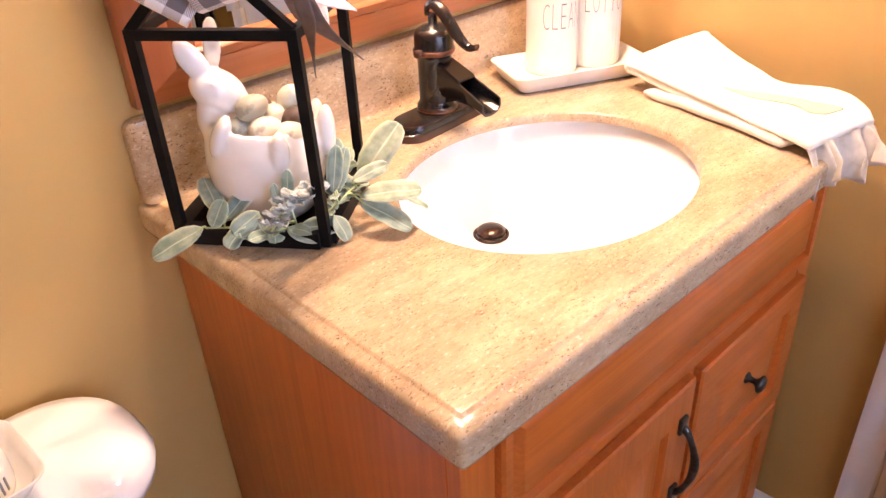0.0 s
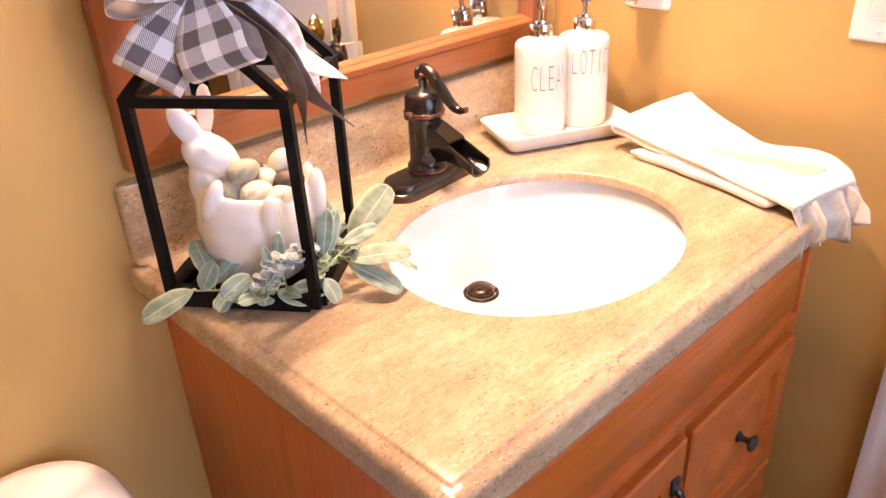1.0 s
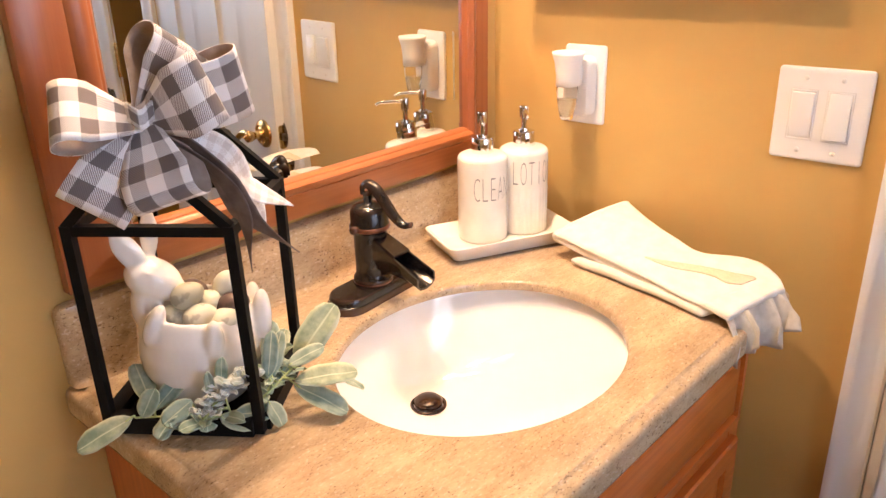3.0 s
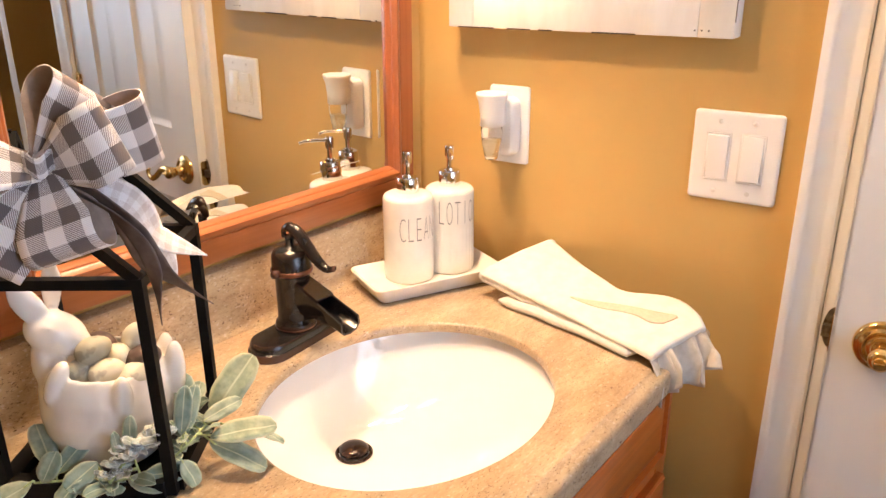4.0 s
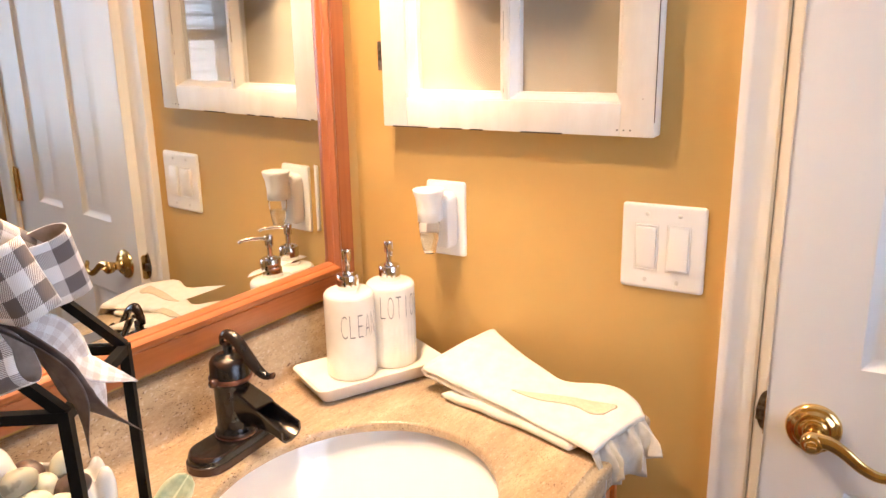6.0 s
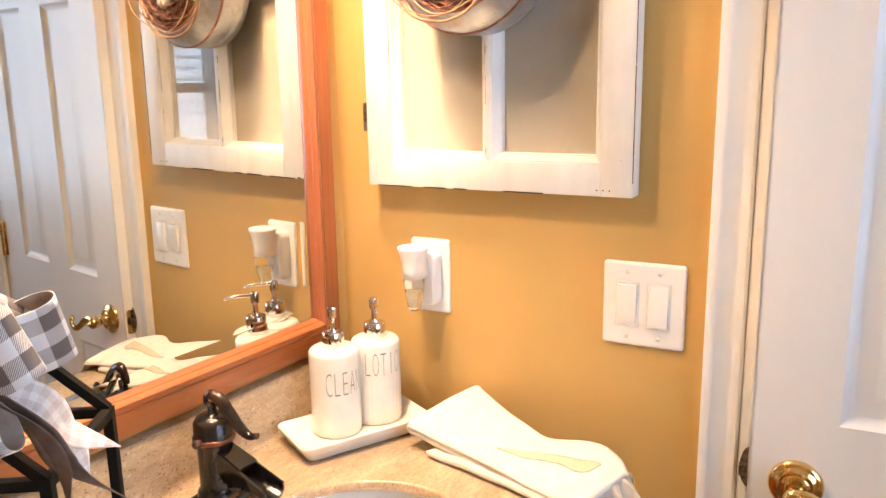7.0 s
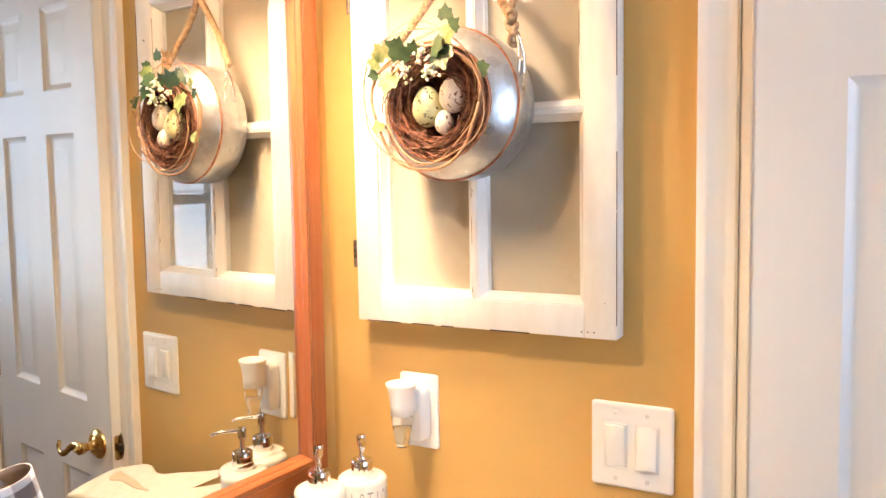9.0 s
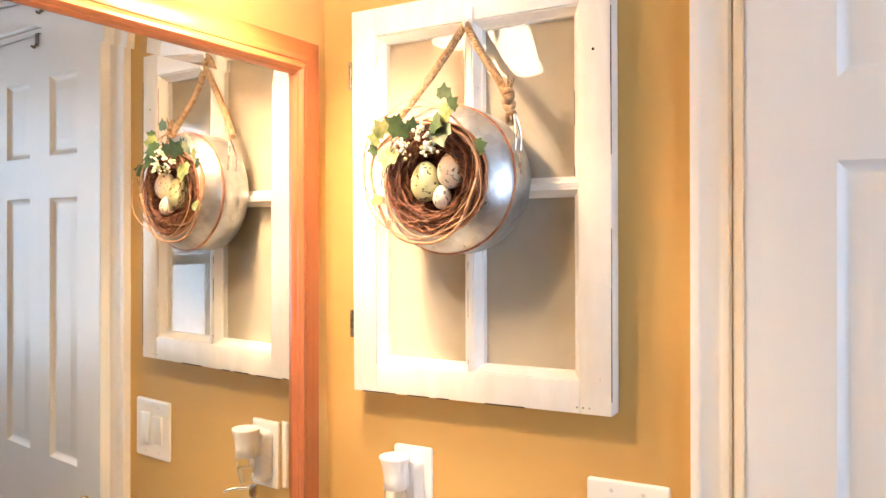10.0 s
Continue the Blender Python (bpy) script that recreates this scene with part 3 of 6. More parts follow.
def build_vanity():
    van = thing("vanity_cabinet", "stained maple bathroom vanity with raised panels and black hardware", "vanity", at=(-0.41, -0.25, 0))

    def place(x, z):
        return Matrix.Translation((x, VF, z)) @ Matrix.Translation((0.41, 0.25, 0))

    sh = Matrix.Translation((0.41, 0.25, 0))
    part("side_panel", put(box(VX0, VX0 + 0.016, VF + 0.018, -0.002, 0.0, C - 0.041, 0.001, 1), sh), maple_z, van)
    part("side_panel", put(box(VX1 - 0.016, VX1, VF + 0.018, -0.002, 0.0, C - 0.041, 0.001, 1), sh), maple_z, van)
    part("bottom_shelf", put(box(VX0 + 0.016, VX1 - 0.016, VF + 0.02, -0.004, 0.10, 0.115), sh), maple_x, van)
    part("toe_kick", put(box(VX0 + 0.016, VX1 - 0.016, VF + 0.07, VF + 0.085, 0.0, 0.10), sh), maple_x, van)
    for x0, x1 in ((VX0, VX0 + 0.048), (VX1 - 0.036, VX1), (-0.388, -0.360)):
        top = C - 0.041 if x0 != -0.388 else 0.70
        part("stile", put(box(x0, x1, VF, VF + 0.019, 0.10 if x0 == -0.388 else 0.0, top, 0.0015, 1), sh), maple_z, van)
    for z0, z1 in ((0.815, C - 0.041), (0.668, 0.712), (0.10, 0.13)):
        part("rail", put(box(VX0 + 0.048, VX1 - 0.036, VF + 0.0006, VF + 0.018, z0, z1, 0.001, 1), sh), maple_x, van)
    false = part("false_drawer_front", put(raised_panel(VX1 - VX0 - 0.070, 0.140, 0.011, 0.012, 0.008), place((VX0 + 0.048 + VX1 - 0.036) / 2, 0.780)), maple_x, van)
    dx0, dx1 = VX0 + 0.040, -0.380
    d = part("door", put(raised_panel(dx1 - dx0, 0.562, 0.013, 0.052, 0.032), place((dx0 + dx1) / 2, 0.401)), maple_z, van)
    hx, hz = -0.404, 0.563
    handle_path = curve([(hx, VF - 0.013, hz + 0.058), (hx, VF - 0.024, hz + 0.050), (hx + 0.002, VF - 0.034, hz + 0.024), (hx + 0.003, VF - 0.037, hz), (hx + 0.002, VF - 0.034, hz - 0.024), (hx, VF - 0.024, hz - 0.050), (hx, VF - 0.013, hz - 0.058)], 30)
    rad = [0.0052 + 0.0010 * math.cos(4 * math.pi * k / (len(handle_path) - 1)) for k in range(len(handle_path))]
    feet = [put(box(-0.0085, 0.0085, -0.006, 0, -0.013, 0.013, 0.0025), Matrix.Translation((hx, VF - 0.0125, hz + s * 0.060))) for s in (1, -1)]
    part("handle", put(join(tube(handle_path, rad, 12), *feet), sh), pull_iron, d, "hammered black iron bail handle", "all")
    for z0, z1 in ((0.455, 0.682), (0.122, 0.447)):
        x0, x1 = -0.366, VX1 - 0.028
        dr = part("drawer_front", put(raised_panel(x1 - x0, z1 - z0, 0.013, 0.036, 0.028), place((x0 + x1) / 2, (z0 + z1) / 2)), maple_x, van)
        kz = (z0 + z1) / 2 + 0.019
        knob = lathe([(0.0085, 0.0), (0.0085, 0.002), (0.0045, 0.005), (0.004, 0.012), (0.007, 0.016), (0.0125, 0.019), (0.0130, 0.022), (0.009, 0.025), (0, 0.026)], 26)
        part("knob", put(knob, place((x0 + x1) / 2 - 0.005, kz) @ Matrix.Translation((0, -0.013, 0)) @ pose(0, 0, 0, 90)), pull_iron, dr, "round black iron knob", "all")
    return van


build_vanity()

# ---- countertop with backsplash and sink ----
CX0, CX1, CF = -0.788, -0.030, -0.538
SX, SY, SA, SB = -0.412, -0.309, 0.198, 0.169  # sink centre and half axes


def edge_profile():
    """Stepped edge with a rounded nose: (offset outwards, height)."""
    return [(-0.030, 0.0), (-0.0190, 0.0), (-0.0182, -0.0001), (-0.0168, -0.0006), (-0.0154, -0.0022), (-0.0138, -0.0030), (-0.0070, -0.0035), (-0.0034, -0.0056), (-0.0012, -0.0080), (0.0, -0.0120), (0.0, -0.0126), (0.0, -0.0334), (0.0, -0.034), (-0.0012, -0.038), (-0.0045, -0.0405), (-0.03, -0.041)]


def build_top():
    top = thing("countertop", "beige speckled cast-stone vanity top with a stepped moulded edge", "countertop", at=(-0.4, -0.27, C))
    back = Matrix.Translation((0.4, 0.27, -C))
    bm = bmesh.new()
    n = 72
    hole = [bm.verts.new((SX + SA * math.cos(2 * math.pi * k / n), SY + SB * math.sin(2 * math.pi * k / n), C)) for k in range(n)]
    ix0, ix1, iy0, iy1 = CX0 + 0.030, CX1, CF + 0.030, -0.001
    outer = []
    for k in range(n):
        a = 2 * math.pi * k / n
        dx, dy = math.cos(a) * SA, math.sin(a) * SB
        s = min([v for v in ((ix1 - SX) / dx if dx > 1e-9 else 9e9, (ix0 - SX) / dx if dx < -1e-9 else 9e9, (iy1 - SY) / dy if dy > 1e-9 else 9e9, (iy0 - SY) / dy if dy < -1e-9 else 9e9)])
        outer.append(bm.verts.new((SX + dx * s, SY + dy * s, C)))
    corners = {}
    for k in range(n):
        j = (k + 1) % n
        a, b = outer[k].co, outer[j].co
        same = abs(a.x - b.x) < 1e-6 or abs(a.y - b.y) < 1e-6
        if same:
            bm.faces.new((hole[k], hole[j], outer[j], outer[k]))
        else:
            cx = ix1 if max(a.x, b.x) > ix1 - 1e-6 else ix0
            cy = iy1 if max(a.y, b.y) > iy1 - 1e-6 else iy0
            c = bm.verts.new((cx, cy, C))
            bm.faces.new((hole[k], hole[j], outer[j], c, outer[k]))
    # eased stone lip inside the hole
    prev = hole
    for grow, dz in ((-0.003, -0.0012), (-0.005, -0.004), (-0.005, -0.0135)):
        ring = [bm.verts.new((SX + (SA + grow) * math.cos(2 * math.pi * k / n), SY + (SB + grow) * math.sin(2 * math.pi * k / n), C + dz)) for k in range(n)]
        for k in range(n):
            bm.faces.new((prev[k], prev[(k + 1) % n], ring[(k + 1) % n], ring[k]))
        prev = ring
    # moulded edge: back left, front left, front right, with rounded outer corner
    prof = edge_profile()
    r = 0.007
    rings = [[bm.verts.new((CX0 - o, y, C + h)) for o, h in prof] for y in (-0.001, -0.004, CF + 0.036, CF + 0.033)]
    for k in range(7):
        a = radians(180 + 15 * k)
        ring = []
        for o, h in prof:
            s = o + r
            x, y = (CX0 + r + s * math.cos(a), CF + r + s * math.sin(a)) if s > 0 else (CX0 - o, CF - o)
            ring.append(bm.verts.new((x, y, C + h)))
        rings.append(ring)
    for x in (CX0 + 0.033, CX0 + 0.036, CX1 - 0.003, CX1):
        rings.append([bm.verts.new((x, CF - o, C + h)) for o, h in prof])
    for a, b in zip(rings, rings[1:]):
        for k in range(len(prof) - 1):
            bm.faces.new((a[k], b[k], b[k + 1], a[k + 1]))
    bm.faces.new([v for v in rings[-1]])
    bmesh.ops.remove_doubles(bm, verts=bm.verts, dist=1e-5)
    part("slab", put(bm, back), countertop_stone, top)
    # backsplash with a rounded end and a coved foot
    sec = [(-0.001, 0.0), (-0.026, 0.0), (-0.022, 0.003), (-0.019, 0.008), (-0.018, 0.016), (-0.018, 0.091), (-0.0165, 0.0955), (-0.012, 0.098), (-0.001, 0.098)]
    secs = []
    for x, z_cut, dy in ((CX0 + 0.006, 0.012, 0.010), (CX0 + 0.008, 0.006, 0.005), (CX0 + 0.013, 0.002, 0.002), (CX0 + 0.021, 0.0, 0.0), (CX1, 0.0, 0.0)):
        secs.append([(x, min(y + dy, -0.001), C + 0.0005 + min(z, 0.098 - z_cut)) for y, z in sec])
    part("backsplash", put(loft(secs), back), countertop_stone, top)
    return top


build_top()


def build_sink():
    sink = thing("sink", "white oval undermount porcelain sink with a dark drain", "sink", at=(SX, SY, C - 0.16))
    off = Matrix.Translation((0, 0, 0.16))
    n, depth = 26, 0.111
    bm = bmesh.new()
    rings, steps = [], 64
    for k in range(n + 1):
        t = k / n
        s = (1 - t) ** 0.75 if t < 1 else 0.0
        z = -0.012 - depth * (1 - (1 - t) ** 1.7)
        a, b = (SA + 0.004) * s + 0.012, (SB + 0.004) * s + 0.012
        cy = min(0.091 * t**1.4, SB + 0.013 - b - 0.012 * t)  # drain sits towards the back
        cx = -0.007 * t
        rings.append([bm.verts.new((cx + a * math.cos(2 * math.pi * j / steps), cy + b * math.sin(2 * math.pi * j / steps), z)) for j in range(steps)])
    for a, b in zip(rings, rings[1:]):
        for j in range(steps):
            bm.faces.new((a[j], a[(j + 1) % steps], b[(j + 1) % steps], b[j]))
    bm.faces.new(rings[-1])
    flange = [bm.verts.new((1.08 * v.co.x, 1.08 * v.co.y, -0.0125)) for v in rings[0]]
    for j in range(steps):
        bm.faces.new((flange[j], flange[(j + 1) % steps], rings[0][(j + 1) % steps], rings[0][j]))
    part("bowl", put(bm, off), porcelain, sink, "", "all")
    dz = 0.16 - 0.012 - depth
    dr = part("drain_flange", put(lathe([(0.0245, 0.001), (0.0245, 0.003), (0.0228, 0.0042), (0.0205, 0.003), (0.0195, -0.001), (0.0, -0.001)], 36), Matrix.Translation((-0.007, 0.091, dz))), drain_black, sink, "dark bronze drain flange", "all")
    part("stopper", put(lathe([(0.0, 0.0095), (0.009, 0.009), (0.016, 0.0072), (0.0192, 0.0045), (0.0192, 0.0), (0, 0)], 32), Matrix.Translation((-0.007, 0.091, dz + 0.004))), drain_black, dr, "domed dark bronze stopper", "all")
    return sink


build_sink()


# ---- faucet ----
def build_faucet():
    fx, fy = -0.3995, -0.1020
    fau = thing("faucet", "oil-rubbed bronze pump-style faucet with an open trough spout", "faucet", at=(fx, fy, C))
    outline = []
    for cx, a0 in ((0.052, -90), (-0.050, 90)):
        for k in range(13):
            a = radians(a0 + 180 * k / 12)
            outline.append((cx + 0.029 * math.cos(a), 0.029 * math.sin(a)))

    def ring(s, z):
        return [(x * s, y * s, z) for x, y in outline]

    part("base_plate", loft([ring(1.0, 0.0005), ring(1.0, 0.010), ring(0.975, 0.0115), ring(0.965, 0.0118), ring(0.955, 0.018), ring(0.92, 0.0215), ring(0.85, 0.0225)]), bronze, fau, "oval deck plate")
    column = [(0.0, 0.150), (0.006, 0.150), (0.006, 0.136), (0.015, 0.134), (0.022, 0.130), (0.0255, 0.124), (0.0258, 0.106), (0.0272, 0.105), (0.0272, 0.101), (0.0258, 0.100), (0.0238, 0.098), (0.0228, 0.094), (0.0226, 0.060), (0.0226, 0.046), (0.0229, 0.036), (0.0245, 0.032), (0.0262, 0.0305), (0.0268, 0.0275), (0.0268, 0.0222), (0.0, 0.0222)]
    part("column", lathe(column, 36), bronze, fau, "", "all")
    part("worn_ring", lathe([(0.0262, 0.0995), (0.0277, 0.1008), (0.0279, 0.1030), (0.0277, 0.1052), (0.0262, 0.1062)], 40), worn_copper, fau, "copper-coloured worn ring", "all")
    part("worn_ring", lathe([(0.0262, 0.0228), (0.0272, 0.0236), (0.0273, 0.0250), (0.0262, 0.0260)], 40), worn_copper, fau, "copper-coloured worn ring", "all")
    # trough spout towards the bowl
    secs = []
    for k in range(9):
        t = k / 8
        y = -0.012 - 0.082 * t
        z = 0.088 - 0.040 * t
        w = 0.0150 + 0.0035 * t
        h = 0.015 + 0.035 * (1 - t) ** 1.6
        secs.append((y, z, w, h))
    bm = bmesh.new()
    rings = []
    for y, z, w, h in secs:
        th = 0.0028
        o = [(-w, z + 0.004), (-w - 0.0008, z - h * 0.45), (-w * 0.7, z - h * 0.85), (0, z - h), (w * 0.7, z - h * 0.85), (w + 0.0008, z - h * 0.45), (w, z + 0.004)]
        i = [(w - th, z + 0.004), (w - th, z - h * 0.40), (w * 0.6, z - h * 0.68), (0, z - h * 0.78), (-w * 0.6, z - h * 0.68), (-w + th, z - h * 0.40), (-w + th, z + 0.004)]
        rings.append([bm.verts.new((x, y, q)) for x, q in o + i])
    for a, b in zip(rings, rings[1:]):
        for k in range(len(a)):
            bm.faces.new((a[k], a[(k + 1) % len(a)], b[(k + 1) % len(a)], b[k]))
    bm.faces.new(rings[0][::-1])
    bm.faces.new(rings[-1])
    cover = loft([[(sx * w, y, z + dz) for sx, dz in ((-1, 0.003), (1, 0.003), (0.92, 0.0065), (-0.92, 0.0065))] for y, z, w in ((-0.010, 0.0895, 0.0142), (-0.054, 0.0690, 0.0168))])
    gusset = loft([[(sx * 0.006, y, z) for sx in (-1, 1) for z in ((z0, z1) if sx < 0 else (z1, z0))] for y, z0, z1 in ((-0.012, 0.034, 0.07), (-0.050, 0.046, 0.055), (-0.075, 0.044, 0.046))])
    part("spout", join(bm, cover, gusset), spout_bronze, fau, "open trough spout")
    lever = curve([(0, 0.010, 0.146), (0, 0.008, 0.156), (0, -0.002, 0.161), (0, -0.016, 0.155), (0, -0.030, 0.140), (0, -0.046, 0.123), (0, -0.060, 0.115), (0, -0.073, 0.118)], 36)
    n = len(lever)
    rad = [0.0045 + 0.0035 * math.sin(math.pi * min(1, k / n * 1.1)) for k in range(n)]
    part("lever", tube(lever, rad, 12, flat=0.65), bronze, fau, "curved pump-handle lever", "all")
    part("pivot", put(lathe([(0, -0.0345), (0.005, -0.0345), (0.0055, -0.029), (0.0045, -0.022), (0, -0.022)], 14), Matrix.Translation((0, 0, 0.105)) @ pose(0, 0, 0, 0, 90)), bronze, fau, "", "all")
    fau.rotation_euler = (0, 0, radians(5))
    return fau


build_faucet()


# ---- mirror ----
def build_mirror():
    mir = thing("wall_mirror", "large wall mirror in a moulded red-brown wooden frame", "mirror", at=(-0.405, -0.002, 1.42))
    back = Matrix.Translation((0.405, 0.002, -1.42))
    x0, x1, z0, z1 = -0.764, -0.044, 1.010, 1.852
    prof = [(0.0, 0.001), (0.0, 0.0180), (0.003, 0.0208), (0.030, 0.0218), (0.0312, 0.0206), (0.033, 0.0230), (0.037, 0.0258), (0.041, 0.0260), (0.0445, 0.0225), (0.0455, 0.0200), (0.0475, 0.0190), (0.050, 0.013), (0.050, 0.001)]
    wide = {-1: 1.10, 1: 1.70}  # the stile beside the toilet is the broad one

    def rail(a, b, inward, mat):
        """One mitred length from corner a to b; inward is the sign of the inset on each axis."""
        secs = []
        for (x, z), (ix, iz) in ((a, inward[0]), (b, inward[1])):
            secs.append([(x + ix * w * wide[ix], -d, z + iz * w * 1.12) for w, d in prof])
        return part("frame_rail", put(loft(secs), back), mat, mir)

    rail((x0, z0), (x1, z0), ((1, 1), (-1, 1)), mirror_wood_x)
    rail((x0, z1), (x1, z1), ((1, -1), (-1, -1)), mirror_wood_x)
    rail((x0, z0), (x0, z1), ((1, 1), (1, -1)), mirror_wood_z)
    rail((x1, z0), (x1, z1), ((-1, 1), (-1, -1)), mirror_wood_z)
    gx0, gx1, gz0, gz1 = x0 + 0.082, x1 - 0.052, z0 + 0.053, z1 - 0.053
    bm = bmesh.new()
    bv = 0.024
    o = [bm.verts.new(p) for p in ((gx0, -0.0095, gz0), (gx1, -0.0095, gz0), (gx1, -0.0095, gz1), (gx0, -0.0095, gz1))]
    i = [bm.verts.new(p) for p in ((gx0 + bv, -0.0085, gz0 + bv), (gx1 - bv, -0.0085, gz0 + bv), (gx1 - bv, -0.0085, gz1 - bv), (gx0 + bv, -0.0085, gz1 - bv))]
    for k in range(4):
        bm.faces.new((o[k], o[(k + 1) % 4], i[(k + 1) % 4], i[k]))
    bm.faces.new(i)
    b = [bm.verts.new((v.co.x, -0.003, v.co.z)) for v in o]
    for k in range(4):
        bm.faces.new((b[k], b[(k + 1) % 4], o[(k + 1) % 4], o[k]))
    bm.faces.new(b[::-1])
    part("glass", put(bm, back), mirror_glass, mir, "bevelled mirror glass", False)
    mir.rotation_euler = (radians(0.46), 0, 0)  # hangs a little forward at the top
    mir.location.y -= 0.0036
    return mir


build_mirror()


# ---- vanity light above the mirror ----
def build_light():
    fix = thing("vanity_light", "two-lamp vanity light with lit frosted bell shades above the mirror", "wall light", at=(-0.40, 0, 2.08))
    o = Matrix.Translation((0.40, 0, -2.08))
    part("back_plate", put(box(-0.70, -0.10, -0.022, -0.001, 2.09, 2.16, 0.006), o), bronze, fix)
    for x in LAMP_X:
        arm = part("arm", put(tube(curve([(x, -0.02, 2.125), (x, -0.09, 2.15), (x, LAMP_Y, 2.13), (x, LAMP_Y, LAMP_Z + 0.07)], 16), 0.007, 10), o), bronze, fix, "", "all")
        shade = lathe([(0.016, 0.072), (0.024, 0.066), (0.034, 0.045), (0.042, 0.015), (0.050, -0.015), (0.062, -0.042), (0.0605, -0.042), (0.048, -0.014), (0.040, 0.014), (0.032, 0.043), (0.022, 0.063)], 32)
        part("shade", put(shade, o @ Matrix.Translation((x, LAMP_Y, LAMP_Z))), shade_glow, arm, "lit frosted glass bell shade", "all")
    return fix


build_light()

# ---- old window sash hung on the wall ----
SU0, SU1, SZ0, SZ1 = 0.082, 0.512, 1.285, 1.900


def build_sash():
    sash = thing("old_window_sash", "chipped white wooden four-pane window sash hung as wall decor", "window frame", at=wall_at(0.30, 0, 1.6))
    inv = Matrix.Translation(-wall_at(0.30, 0, 1.6))
    d = 0.036

    def piece(name, u0, u1, z0, z1, dd, mat=old_paint, bevel=0.0022):
        bm = wbox(u0, u1, 0.002, dd, z0, z1, bevel)
        return part(name, put(bm, inv), mat, sash)

    l, r, b, t = 0.0445, 0.0465, 0.0445, 0.0435
    piece("stile", SU0, SU0 + l, SZ0, SZ1, d)
    piece("stile", SU1 - r, SU1, SZ0, SZ1, d)
    piece("rail", SU0 + l, SU1 - r, SZ0 + 0.0004, SZ0 + b, d - 0.0005, bevel=0.0008)
    piece("rail", SU0 + l, SU1 - r, SZ1 - t, SZ1 - 0.0004, d - 0.0005, bevel=0.0008)
    mu0, mu1, mz0, mz1 = 0.2905, 0.2985, 1.6005, 1.6065
    piece("muntin", mu0, mu1, SZ0 + b, SZ1 - t, d - 0.003, bevel=0.001)
    piece("muntin", SU0 + l, mu0, mz0, mz1, d - 0.004, bevel=0.001)
    piece("muntin", mu1, SU1 - r, mz0, mz1, d - 0.004, bevel=0.001)
    for u0, u1 in ((SU0 + l, mu0), (mu1, SU1 - r)):
        for z0, z1 in ((SZ0 + b, mz0), (mz1, SZ1 - t)):
            bead = 0.0115
            secs = []
            for w, dd in ((0, 0.004), (0, 0.0315), (0.002, 0.0315), (0.003, 0.0295), (0.0095, 0.0195), (bead, 0.0185), (bead, 0.004)):
                secs.append([wall_at(u, dd, z) for u, z in ((u0 + w, z0 + w), (u1 - w, z0 + w), (u1 - w, z1 - w), (u0 + w, z1 - w))])
            bm = bmesh.new()
            rings = [[bm.verts.new(p) for p in s] for s in secs]
            for a, c in zip(rings, rings[1:]):
                for k in range(4):
                    bm.faces.new((a[k], a[(k + 1) % 4], c[(k + 1) % 4], c[k]))
            bead_ob = part("glazing_bead", put(bm, inv), old_paint, sash, "", False)
            p = part("pane", put(wbox(u0 + bead - 0.002, u1 - bead + 0.002, 0.0145, 0.0165, z0 + bead - 0.002, z1 - bead + 0.002), inv), glass, sash, "clear glass pane", False)
            p.visible_shadow = False
    # added board behind the panes: its beige imitates reflected room light in the glass
    part("veil_board", put(wbox(SU0 + 0.04, SU1 - 0.04, 0.003, 0.006, SZ0 + 0.04, SZ1 - 0.04), inv), pane_veil, sash, "added beige board imitating the glass's veil of reflected room", False)
    for z in (1.393, 1.798):
        leaf = join(wbox(SU0 - 0.0030, SU0 - 0.0005, 0.004, 0.030, z - 0.024, z + 0.024, 0.0006, 1), put(lathe([(0, -0.022), (0.004, -0.022), (0.004, 0.022), (0, 0.022)], 12), Matrix.Translation(wall_at(SU0 - 0.005, 0.031, z))))
        part("hinge", put(leaf, inv), hinge_steel, sash, "old dark metal hinge leaf")
    chip = random.Random(17)
    for k in range(26):  # dark wood showing where the paint has chipped off the arrises
        h = chip.choice((0.012, 0.03, 0.055, 0.09))
        if k < 22:
            z = chip.uniform(SZ0 + 0.01, SZ1 - 0.06)
            part("paint_chip", put(wbox(SU1 - chip.uniform(0.0003, 0.0008), SU1 + 0.0002, d - 0.0014, d + 0.0003, z, z + h), inv), bare_wood, sash, "", False)
        else:
            u = chip.uniform(SU0 + 0.01, SU1 - 0.06)
            part("paint_chip", put(wbox(u, u + h * 0.7, d - 0.002, d + 0.0003, SZ0 - 0.0003, SZ0 + chip.uniform(0.0010, 0.0018)), inv), bare_wood, sash, "", False)
    for k in range(30):  # thin dark cracks where the beads meet the stiles and muntins
        h = chip.choice((0.008, 0.014, 0.022, 0.040))
        u = chip.choice((SU1 - r + 0.0002, SU1 - r + 0.0002, SU1 - r - 0.0112, mu1 + 0.0112, mu0 - 0.0002, SU0 + l + 0.0002))
        z = chip.uniform(SZ0 + b + 0.006, SZ1 - t - 0.05)
        deep = 0.0322 if abs(u - (SU1 - r - 0.0112)) > 0.001 and abs(u - (mu1 + 0.0112)) > 0.001 else 0.0192
        part("paint_chip", put(wbox(u - 0.0004, u + 0.0004, deep - 0.001, deep, z, z + h), inv), bare_wood, sash, "", False)
    for k in range(3):
        part("nail_hole", put(lathe([(0, 0.0004), (0.0011, 0.0004), (0.0011, -0.001), (0, -0.001)], 10), inv @ Matrix.Translation(wall_at(0.462 + 0.009 * k, d, SZ0 + 0.009)) @ WALL @ pose(0, 0, 0, 90)), dark_gap, sash)
